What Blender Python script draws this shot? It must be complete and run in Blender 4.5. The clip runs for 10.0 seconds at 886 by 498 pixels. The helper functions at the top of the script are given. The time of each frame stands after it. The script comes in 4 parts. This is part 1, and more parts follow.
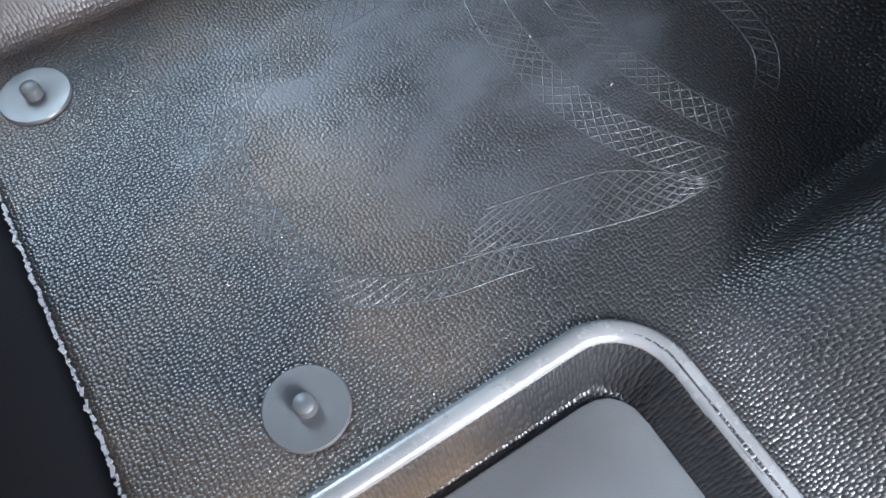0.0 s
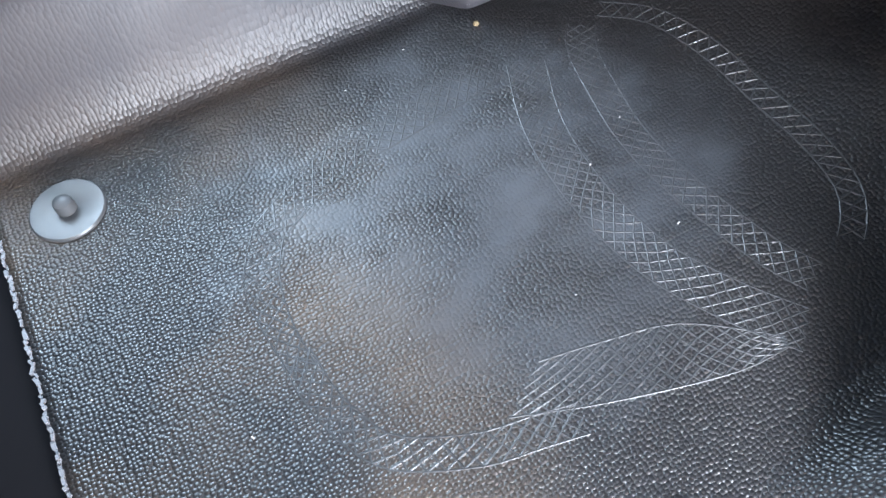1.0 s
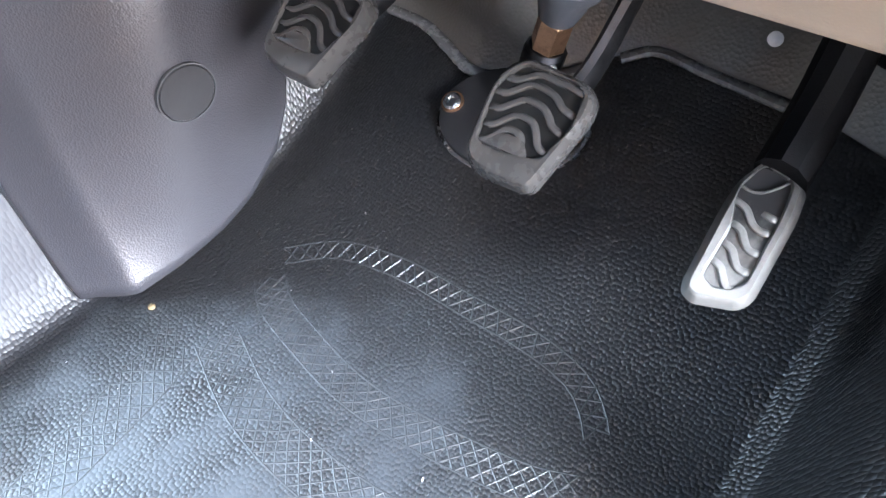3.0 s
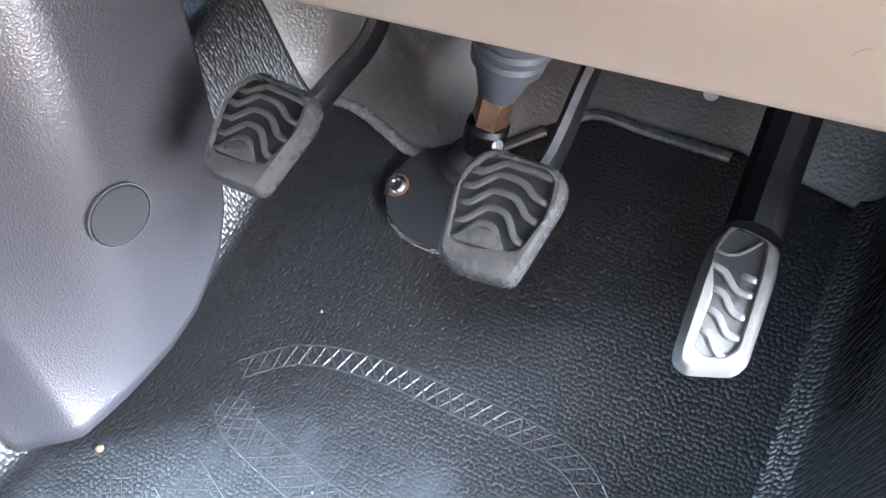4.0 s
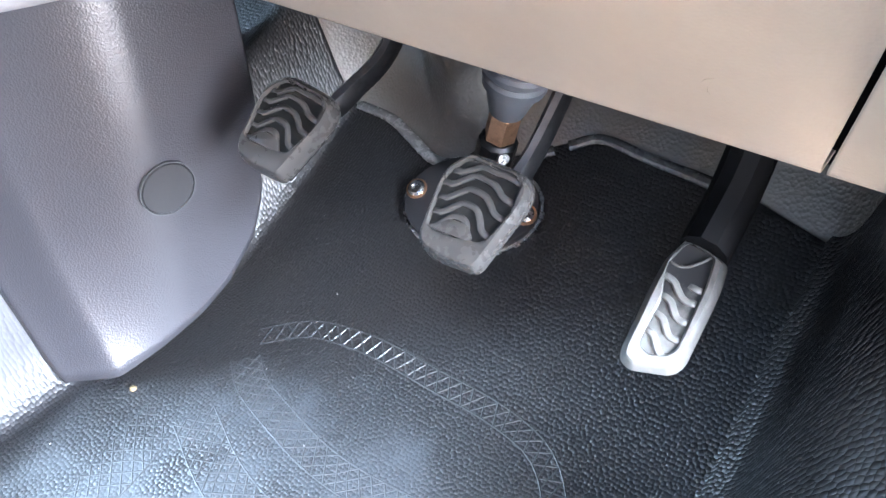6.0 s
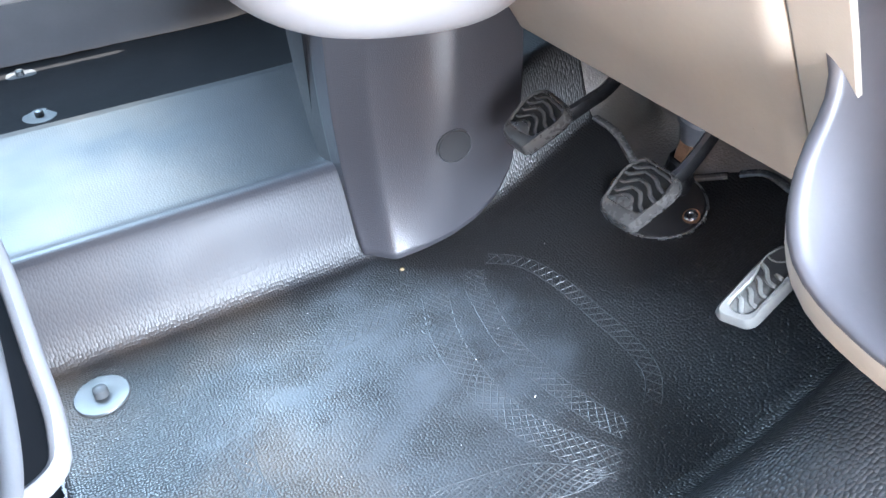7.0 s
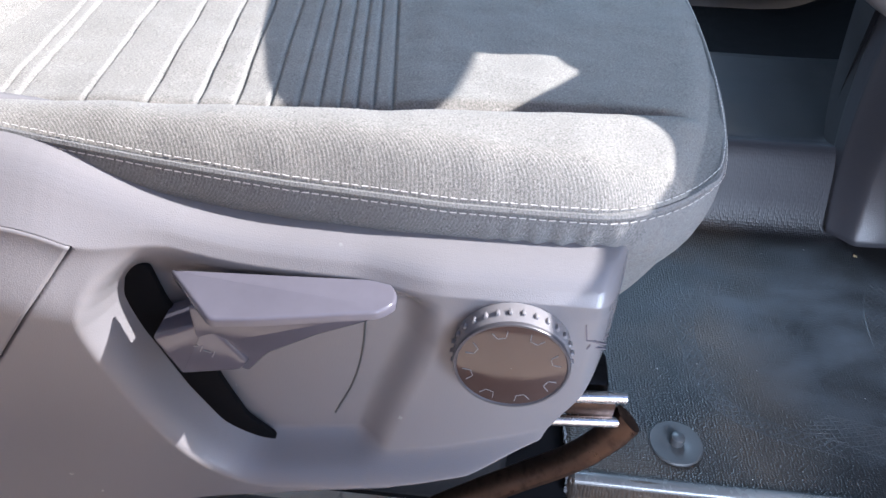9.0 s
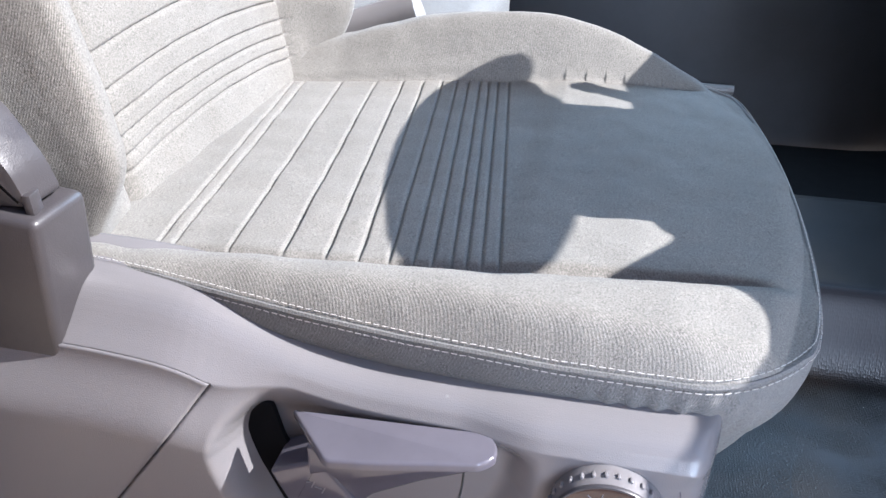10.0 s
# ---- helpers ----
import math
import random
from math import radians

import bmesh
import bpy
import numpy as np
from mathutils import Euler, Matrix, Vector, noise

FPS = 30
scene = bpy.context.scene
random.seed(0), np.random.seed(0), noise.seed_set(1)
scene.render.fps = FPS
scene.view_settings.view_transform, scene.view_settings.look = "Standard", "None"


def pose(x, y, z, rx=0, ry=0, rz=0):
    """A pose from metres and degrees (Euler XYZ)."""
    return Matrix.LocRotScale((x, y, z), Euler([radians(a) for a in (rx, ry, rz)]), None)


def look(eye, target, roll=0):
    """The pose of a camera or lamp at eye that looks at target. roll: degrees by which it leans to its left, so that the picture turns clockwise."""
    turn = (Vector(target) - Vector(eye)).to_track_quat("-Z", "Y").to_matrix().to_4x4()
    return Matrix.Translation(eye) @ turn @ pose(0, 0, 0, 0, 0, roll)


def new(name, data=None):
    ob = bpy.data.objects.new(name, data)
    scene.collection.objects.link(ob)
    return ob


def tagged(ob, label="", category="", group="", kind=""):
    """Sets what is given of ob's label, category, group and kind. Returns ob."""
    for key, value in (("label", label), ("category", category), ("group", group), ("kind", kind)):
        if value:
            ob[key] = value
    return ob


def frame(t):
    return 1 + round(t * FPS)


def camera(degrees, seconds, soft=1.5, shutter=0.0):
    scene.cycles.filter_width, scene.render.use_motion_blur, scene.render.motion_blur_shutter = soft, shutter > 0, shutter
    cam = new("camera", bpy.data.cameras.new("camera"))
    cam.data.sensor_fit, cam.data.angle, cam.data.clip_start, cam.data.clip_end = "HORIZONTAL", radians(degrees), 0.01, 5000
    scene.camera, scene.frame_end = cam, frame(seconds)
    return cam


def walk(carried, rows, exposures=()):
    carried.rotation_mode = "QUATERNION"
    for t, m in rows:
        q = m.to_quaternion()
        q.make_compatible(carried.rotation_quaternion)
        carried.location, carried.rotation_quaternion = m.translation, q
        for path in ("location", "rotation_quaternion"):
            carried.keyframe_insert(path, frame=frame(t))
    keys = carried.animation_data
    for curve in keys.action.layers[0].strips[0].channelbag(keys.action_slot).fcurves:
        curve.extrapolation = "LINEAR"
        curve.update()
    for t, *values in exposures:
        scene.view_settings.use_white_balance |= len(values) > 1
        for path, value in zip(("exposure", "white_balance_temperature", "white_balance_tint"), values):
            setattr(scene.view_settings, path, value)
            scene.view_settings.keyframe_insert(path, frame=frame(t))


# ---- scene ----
cam = camera(62.0, 10.0)
PATH = [
    (0, (0.037, -0.044, 0.476), (-0.75, 0.445, -1.296), -0.7),
    (0.5, (-0.015, -0.018, 0.468), (-0.884, 0.455, -1.27), -1.8),
    (1, (-0.041, -0.007, 0.472), (-0.968, 0.454, -1.24), -2.9),
    (1.5, (-0.041, -0.003, 0.47), (-1.002, 0.482, -1.216), -3.4),
    (1.9, (-0.041, 0.002, 0.474), (-1.009, 0.573, -1.18), -2.6),
    (2, (-0.03, 0.016, 0.469), (-1.051, 0.615, -1.143), -3.6),
    (2.5, (-0.05, 0.066, 0.473), (-1.023, 0.91, -1.058), -1.3),
    (3, (-0.074, 0.11, 0.458), (-0.941, 1.207, -0.972), 0.6),
    (3.2, (-0.092, 0.124, 0.463), (-0.899, 1.286, -0.95), 1.3),
    (4.5, (-0.124, 0.123, 0.465), (-0.855, 1.443, -0.848), -1.1),
    (5, (-0.113, 0.12, 0.468), (-0.873, 1.43, -0.838), -0.9),
    (6.5, (0.051, 0.058, 0.535), (-1.081, 1.141, -0.708), -0.3),
    (7, (0.177, -0.056, 0.623), (-1.181, 0.717, -0.625), -1.2),
    (7.5, (0.286, -0.177, 0.659), (-1.23, 0.298, -0.556), 1.2),
    (8, (0.345, -0.251, 0.667), (-1.214, -0.047, -0.57), 2.3),
    (8.5, (0.38, -0.274, 0.663), (-1.161, -0.259, -0.612), 3.1),
    (9, (0.395, -0.282, 0.672), (-1.15, -0.388, -0.594), 2.6),
    (9.5, (0.398, -0.286, 0.693), (-1.203, -0.509, -0.484), 1.9),
    (10, (0.412, -0.295, 0.719), (-1.267, -0.654, -0.307), 0.8),
]
EXPOSURES = [(0.0, 3.6, 6500, 13), (1.0, 3.98, 6500, 14), (2.0, 4.32, 6450, 12), (3.0, 4.95, 6300, 13), (5.0, 5.5, 6000, 10), (6.5, 5.25, 6000, 12), (7.0, 4.58, 5850, 9), (7.5, 4.3, 6100, 10), (8.0, 3.25, 6900, 11), (8.5, 2.65, 5850, 13), (9.0, 2.47, 5600, 14), (10.0, 2.27, 5600, 13)]
walk(cam, [(t, look(eye, target, roll)) for t, eye, target, roll in PATH], EXPOSURES)

# ---- world, sun and large lights ----
SUN_ELEV, SUN_TURN = 42.0, 6.0
world = bpy.data.worlds.new("sky")
scene.world = world
world.use_nodes = True
wn = world.node_tree.nodes
sky = wn.new("ShaderNodeTexSky")
sky.sky_type, sky.sun_disc = "NISHITA", False
sky.sun_elevation, sky.sun_rotation = radians(SUN_ELEV), radians(-SUN_TURN)
wn["Background"].inputs[1].default_value = 0.068
world.node_tree.links.new(sky.outputs[0], wn["Background"].inputs[0])
sun = new("sun", bpy.data.lights.new("sun", "SUN"))
sun.data.energy, sun.data.angle, sun.data.color = 3.1, radians(0.6), (1.0, 0.91, 0.78)
sun.matrix_world = look((0, 0, 0), (math.sin(radians(SUN_TURN)) * math.cos(radians(SUN_ELEV)), -math.cos(radians(SUN_TURN)) * math.cos(radians(SUN_ELEV)), -math.sin(radians(SUN_ELEV))))



def opening_light(name, at, aim, wide, high, watts, colour, spread=180):
    """Sky light that enters by one opening of the cab."""
    lamp = new(name, bpy.data.lights.new(name, "AREA"))
    lamp.data.shape, lamp.data.size, lamp.data.size_y = "RECTANGLE", wide, high
    lamp.data.energy, lamp.data.color, lamp.data.spread = watts, colour, radians(spread)
    lamp.matrix_world = look(at, aim)
    return lamp


opening_light("passenger_window_light", (-1.46, -0.18, 0.97), (0.0, -0.10, 0.45), 0.44, 0.68, 3.7, (0.62, 0.84, 1.0))
opening_light("driver_door_light", (0.90, 0.32, 0.66), (-0.50, 0.40, 0.10), 0.40, 0.32, 1.9, (0.76, 0.88, 1.0), 95)
opening_light("driver_door_rear_light", (0.86, 0.14, 0.50), (-0.50, 0.62, 0.12), 0.66, 0.56, 0.75, (0.96, 0.96, 0.98), 95)

# ---- materials ----
def material(name, base, rough=0.5, metal=0.0, spec=0.5):
    m = bpy.data.materials.new(name)
    m.use_nodes = True
    b = m.node_tree.nodes["Principled BSDF"]
    b.inputs["Base Color"].default_value = (*base, 1)
    b.inputs["Roughness"].default_value = rough
    b.inputs["Metallic"].default_value = metal
    b.inputs["Specular IOR Level"].default_value = spec
    return m


def node(m, kind, **values):
    n = m.node_tree.nodes.new("ShaderNode" + kind)
    for k, v in values.items():
        n.inputs[k].default_value = v
    return n


def link(m, a, b):
    m.node_tree.links.new(a, b)


def coords(m, scale=(1, 1, 1)):
    c = node(m, "TexCoord")
    v = node(m, "Mapping", Scale=scale)
    link(m, c.outputs["Object"], v.inputs["Vector"])
    return v.outputs[0]


def noise_of(m, at, scale, detail=3.0, rough=0.55):
    n = node(m, "TexNoise", Scale=scale, Detail=detail, Roughness=rough)
    link(m, at, n.inputs["Vector"])
    return n.outputs[0]


def remap(m, value, a, b, c=0.0, d=1.0):
    n = node(m, "MapRange")
    for k, v in zip(("From Min", "From Max", "To Min", "To Max"), (a, b, c, d)):
        n.inputs[k].default_value = v
    link(m, value, n.inputs["Value"])
    return n.outputs[0]


def maths(m, op, a, b):
    n = m.node_tree.nodes.new("ShaderNodeMath")
    n.operation = op
    for k, v in ((0, a), (1, b)):
        if isinstance(v, (int, float)):
            n.inputs[k].default_value = v
        else:
            link(m, v, n.inputs[k])
    return n.outputs[0]


def mixed(m, fac, a, b):
    n = m.node_tree.nodes.new("ShaderNodeMix")
    n.data_type = "RGBA"
    for k, v in ((0, fac), (6, a), (7, b)):
        if isinstance(v, tuple):
            n.inputs[k].default_value = (*v, 1)
        elif isinstance(v, (int, float)):
            n.inputs[k].default_value = v
        else:
            link(m, v, n.inputs[k])
    return n.outputs[2]


def bump(m, height, strength, distance, below=None):
    n = node(m, "Bump", Strength=strength, Distance=distance)
    link(m, height, n.inputs["Height"])
    if below is not None:
        link(m, below, n.inputs["Normal"])
    return n.outputs[0]


def shader(m):
    return m.node_tree.nodes["Principled BSDF"]


def grained(name, base, rough, grain=900.0, depth=0.0002, strength=0.35, spec=0.5, dirt=0.35, mottle=1.0):
    """Moulded plastic: fine leather grain, blotchy wear at a larger scale, dust in the gloss."""
    m = material(name, base, rough, spec=spec)
    at = coords(m)
    cells = node(m, "TexVoronoi", Scale=grain)
    link(m, at, cells.inputs["Vector"])
    wear = noise_of(m, at, 14.0, 6.0, 0.65)
    fine = noise_of(m, at, 160.0, 3.0)
    lighter = tuple(min(1, c * 1.35 + 0.012) for c in base)
    link(m, mixed(m, remap(m, wear, 0.42, 0.72, 0.0, dirt), base, lighter), shader(m).inputs["Base Color"])
    both = maths(m, "ADD", remap(m, wear, 0.3, 0.7, rough - 0.07 * mottle, rough + 0.08 * mottle), remap(m, fine, 0.3, 0.7, -0.04 * mottle, 0.04 * mottle))
    link(m, both, shader(m).inputs["Roughness"])
    link(m, bump(m, cells.outputs["Distance"], strength, depth), shader(m).inputs["Normal"])
    return m


def rubber_mat(name, dusty=True, relief=1.0):
    """Pebbled black floor vinyl, about 3 mm a pebble, worn grey and dusty where the feet rest."""
    m = material(name, (0.012, 0.012, 0.013), 0.4, spec=0.5)
    at = coords(m)
    drawn = coords(m, (1.0, 0.9, 1.0))
    cells = node(m, "TexVoronoi", Scale=345.0, Randomness=0.62)
    cells.voronoi_dimensions = "2D"
    link(m, drawn, cells.inputs["Vector"])
    dome = maths(m, "MULTIPLY", cells.outputs["Distance"], cells.outputs["Distance"])
    pebble = remap(m, dome, 0.0, 0.5, 1.0, 0.0)
    big = noise_of(m, at, 9.0, 5.0, 0.6)
    streak = noise_of(m, coords(m, (17, 9, 9)), 1.0, 6.0, 0.62)
    fine = noise_of(m, at, 120.0, 4.0, 0.6)
    sep = node(m, "SeparateXYZ")
    link(m, at, sep.inputs[0])
    if dusty:
        dx = maths(m, "DIVIDE", maths(m, "ADD", sep.outputs[0], 0.33), 0.19)
        dy = maths(m, "DIVIDE", maths(m, "ADD", sep.outputs[1], -0.16), 0.23)
        r = maths(m, "ADD", maths(m, "MULTIPLY", dx, dx), maths(m, "MULTIPLY", dy, dy))
        r = maths(m, "ADD", r, remap(m, big, 0.25, 0.75, -0.6, 0.6))
        zone = remap(m, r, 0.25, 1.05, 1.0, 0.0)
        worn = maths(m, "MULTIPLY", zone, remap(m, streak, 0.38, 0.64, 0.1, 1.0))
    else:
        worn = remap(m, big, 0.5, 0.8, 0.0, 0.5)
    film = maths(m, "MULTIPLY", worn, 0.85)
    speck = remap(m, fine, 0.62, 0.78, 0.0, 0.18)
    col = mixed(m, film, (0.012, 0.012, 0.013), (0.040, 0.044, 0.050))
    col = mixed(m, speck, col, (0.06, 0.055, 0.05))
    tan = maths(m, "MULTIPLY", remap(m, noise_of(m, at, 4.0, 3.0), 0.42, 0.62), remap(m, sep.outputs[1], 0.0, 0.13, 0.78, 0.04))
    col = mixed(m, tan, col, (0.066, 0.046, 0.031))
    rough = maths(m, "ADD", remap(m, worn, 0.0, 1.0, 0.37, 0.5), remap(m, big, 0.3, 0.7, -0.05, 0.06))
    link(m, maths(m, "MULTIPLY", worn, 0.24), shader(m).inputs["Sheen Weight"])
    shader(m).inputs["Sheen Roughness"].default_value = 0.45
    shader(m).inputs["Sheen Tint"].default_value = (0.72, 0.84, 1.0, 1)
    deep = maths(m, "MULTIPLY", pebble, remap(m, worn, 0.2, 0.95, 1.0, 0.22))
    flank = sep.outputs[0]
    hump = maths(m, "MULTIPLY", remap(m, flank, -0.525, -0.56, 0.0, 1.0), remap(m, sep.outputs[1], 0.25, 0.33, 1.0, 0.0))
    # the hump's side reflects the openings: that lavender sheen is mixed into its colour
    slope_sheen = maths(m, "MULTIPLY", hump, remap(m, flank, -0.64, -0.605, 0.0, 1.0))
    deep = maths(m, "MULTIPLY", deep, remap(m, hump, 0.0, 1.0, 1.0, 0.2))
    link(m, mixed(m, maths(m, "MULTIPLY", slope_sheen, 0.8), col, (0.025, 0.0245, 0.030)), shader(m).inputs["Base Color"])
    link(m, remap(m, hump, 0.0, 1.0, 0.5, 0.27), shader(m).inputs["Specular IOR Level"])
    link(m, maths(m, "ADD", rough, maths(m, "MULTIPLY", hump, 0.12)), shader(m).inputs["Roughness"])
    link(m, bump(m, deep, 0.76 * relief, 0.00086, bump(m, big, 0.1, 0.004)), shader(m).inputs["Normal"])
    return m


def cloth(name, base, weave=1400.0, fleck=0.5):
    """Woven seat fabric: diagonal twill, melange flecks, faint soiling."""
    m = material(name, base, 0.9, spec=0.2)
    at = coords(m)
    turned = node(m, "Mapping", Rotation=(0.3, 0.2, radians(38)))
    link(m, at, turned.inputs["Vector"])
    twill = node(m, "TexWave", Scale=weave / 6.28, Distortion=0.5, Detail=1.0)
    link(m, turned.outputs[0], twill.inputs["Vector"])
    flecks = noise_of(m, at, 760.0, 3.0, 0.8)
    patch = noise_of(m, at, 160.0, 4.0, 0.7)
    soil = noise_of(m, at, 7.0, 4.0)
    dark, light = tuple(c * 0.5 for c in base), tuple(min(1, c * 1.5) for c in base)
    col = mixed(m, remap(m, flecks, 0.36, 0.64), dark, light)
    col = mixed(m, remap(m, patch, 0.4, 0.62, 0.0, fleck), col, base)
    col = mixed(m, remap(m, twill.outputs[1], 0.2, 0.8, 0.22, 0.0), col, dark)
    col = mixed(m, remap(m, soil, 0.45, 0.75, 0.0, 0.25), col, dark)
    link(m, col, shader(m).inputs["Base Color"])
    shader(m).inputs["Sheen Weight"].default_value = 0.09
    h = maths(m, "ADD", maths(m, "MULTIPLY", twill.outputs[1], 0.45), maths(m, "MULTIPLY", flecks, 1.8))
    link(m, bump(m, h, 0.5, 0.0004, bump(m, noise_of(m, at, 22.0, 3.0), 0.35, 0.006)), shader(m).inputs["Normal"])
    return m


def scuffed(name, dark, pale, fresh, bare):
    """Rubber rubbed pale by the heel: fresh and bare are the places along the pad between which it wears."""
    m = grained(name, dark, 0.34, 1400.0, 0.0001, 0.2, dirt=0.3)
    at = coords(m)
    sep = node(m, "SeparateXYZ")
    link(m, at, sep.inputs[0])
    along = maths(m, "ADD", sep.outputs[1], remap(m, noise_of(m, at, 90.0, 5.0, 0.65), 0.25, 0.75, -0.016, 0.016))
    link(m, mixed(m, remap(m, along, fresh, bare, 0.0, 1.0), dark, pale), shader(m).inputs["Base Color"])
    return m


def worn_metal(name, base, rough=0.3):
    m = material(name, base, rough, 1.0)
    at = coords(m)
    n = noise_of(m, at, 70.0, 6.0, 0.7)
    link(m, remap(m, n, 0.3, 0.7, rough - 0.12, rough + 0.2), shader(m).inputs["Roughness"])
    link(m, mixed(m, remap(m, n, 0.5, 0.75), base, tuple(c * 0.45 for c in base)), shader(m).inputs["Base Color"])
    link(m, bump(m, n, 0.15, 0.0006), shader(m).inputs["Normal"])
    return m


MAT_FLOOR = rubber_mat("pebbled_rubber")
MAT_FLOOR_PLAIN = grained("firewall_lining", (0.11, 0.104, 0.096), 0.36, 330.0, 0.0008, 0.6)
MAT_TREAD = grained("moulded_rubber", (0.026, 0.027, 0.029), 0.36, 700.0, 0.0002, 0.3, dirt=0.9)
MAT_PLATE = grained("step_plastic", (0.07, 0.073, 0.076), 0.5, 700.0)
MAT_PIN = grained("fixing_plastic", (0.055, 0.057, 0.06), 0.45, 1500.0, 0.0001, 0.2)
MAT_PANEL = grained("console_plastic", (0.034, 0.033, 0.038), 0.33, 680.0, 0.0004, 0.6, dirt=0.05, mottle=0.2)
MAT_BEIGE = grained("dash_plastic_beige", (0.36, 0.318, 0.27), 0.6, 600.0, 0.0003, 0.3, spec=0.25, dirt=0.2)
MAT_PALE = grained("dash_plastic_pale", (0.22, 0.205, 0.205), 0.45, 700.0, 0.0002, 0.25, dirt=0.2)
MAT_BLACK = grained("black_plastic", (0.018, 0.018, 0.02), 0.4, 900.0, 0.0002, 0.3)
# near-black without gloss: the shade of gaps and creases is put into the colour
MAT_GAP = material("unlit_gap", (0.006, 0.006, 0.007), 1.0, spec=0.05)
# rubber between the ribs: groove shadow is put into this darker colour
MAT_PEDAL_GROOVE = grained("pedal_groove_shade", (0.006, 0.006, 0.006), 0.5, 1600.0, 0.0001, 0.2, spec=0.2)
MAT_PEDAL_WORN = grained("pedal_rubber_worn", (0.036, 0.035, 0.035), 0.2, 1400.0, 0.0001, 0.25, dirt=0.4)
MAT_PEDAL_EDGE = grained("pedal_rim_grey", (0.036, 0.034, 0.033), 0.28, 1400.0, 0.0001, 0.2, dirt=0.4)
MAT_PEDAL_PALE = scuffed("accelerator_rim_pale", (0.022, 0.022, 0.022), (0.16, 0.157, 0.15), 0.505, 0.435)
MAT_PEDAL_HEEL = scuffed("accelerator_tread", (0.010, 0.010, 0.011), (0.15, 0.148, 0.142), 0.475, 0.43)
MAT_ARMBLACK = grained("arm_plastic", (0.004, 0.004, 0.0045), 0.6, 900.0, spec=0.05, dirt=0.05)
MAT_ARM = worn_metal("painted_steel", (0.028, 0.028, 0.03), 0.42)
MAT_BRACKET = worn_metal("brown_rail_steel", (0.11, 0.075, 0.06), 0.36)
MAT_LINER = grained("pocket_liner", (0.05, 0.047, 0.053), 0.42, 900.0, 0.0001, 0.2, dirt=0.15)
# worn rubber, paler than the mat: the lips' highlight is put into the colour
MAT_LIP = grained("worn_lip_highlight", (0.115, 0.115, 0.115), 0.26, 500.0, 0.0002, 0.25, dirt=0.9)
MAT_STEEL = worn_metal("bare_steel", (0.55, 0.55, 0.56), 0.22)
MAT_COPPER = worn_metal("rusty_copper", (0.62, 0.36, 0.22), 0.35)
MAT_CLOTH = cloth("seat_twill", (0.19, 0.181, 0.166))
MAT_CLOTH_SIDE = cloth("seat_side_weave", (0.15, 0.148, 0.145), 1500.0, 0.8)
MAT_THREAD = material("pale_thread", (0.42, 0.405, 0.385), 0.8)
MAT_SHELL = grained("seat_shell_plastic", (0.160, 0.152, 0.158), 0.26, 1300.0, 0.00025, 0.4, dirt=0.0, mottle=0.15)
MAT_LEVER = grained("lever_plastic", (0.085, 0.080, 0.098), 0.16, 1800.0, 0.00008, 0.15)
MAT_KNOB = grained("knob_plastic", (0.05, 0.032, 0.027), 0.08, 1800.0, 0.00005, 0.1)
MAT_ANCHOR = grained("anchor_plastic", (0.040, 0.036, 0.039), 0.38, 900.0)
MAT_CRUMB = grained("dry_crumb", (0.16, 0.115, 0.06), 0.8, 900.0)
# near-black of the added sheet that shades the passenger floor
MAT_FOOTWELL_SHADE = grained("footwell_shade", (0.006, 0.006, 0.007), 0.95, 500.0, 0.0008, 0.6, spec=0.1, dirt=0.25)
MAT_TRIM = grained("cab_trim_grey", (0.16, 0.16, 0.17), 0.6, 600.0)
MAT_DARKTRIM = grained("cab_trim_dark", (0.05, 0.052, 0.06), 0.55, 600.0)
MAT_PAINT = grained("white_body_paint", (0.7, 0.7, 0.7), 0.3, 300.0, 0.00005, 0.05, dirt=0.1)
# warm brown for the added wall that blocks the sky
MAT_SKY_BLOCK = grained("sky_block_brown", (0.30, 0.215, 0.16), 0.9, 50.0, 0.004, 0.6)
MAT_GROUND = grained("sunlit_paving", (0.52, 0.43, 0.35), 0.9, 60.0, 0.004, 0.6)


# ---- mesh helpers ----
def part(name, bm, mat, parent=None, label="", smooth=True, sharp=35.0):
    """One mesh object out of a bmesh, under a thing or at top level."""
    if smooth:
        for f in bm.faces:
            f.smooth = True
        for e in bm.edges:
            if len(e.link_faces) == 2 and e.calc_face_angle(0.0) > radians(sharp):
                e.smooth = False
    mesh = bpy.data.meshes.new(name)
    bm.to_mesh(mesh)
    bm.free()
    mesh.materials.append(mat)
    ob = new(name, mesh)
    ob.parent = parent
    if label:
        ob["label"] = label
    return ob


def thing(name, label, category, at=(0, 0, 0), group="", kind=""):
    ob = new(name)
    ob.location = at
    ob.empty_display_size = 0.05
    tagged(ob, label, category, group, kind)
    bpy.context.view_layer.update()
    return ob


def under(ob, parent):
    """Parent without moving."""
    bpy.context.view_layer.update()
    ob.parent = parent
    ob.matrix_parent_inverse = parent.matrix_world.inverted()
    return ob


def piece(name, bm, mat, parent, label="", **k):
    return under(part(name, bm, mat, None, label, **k), parent)


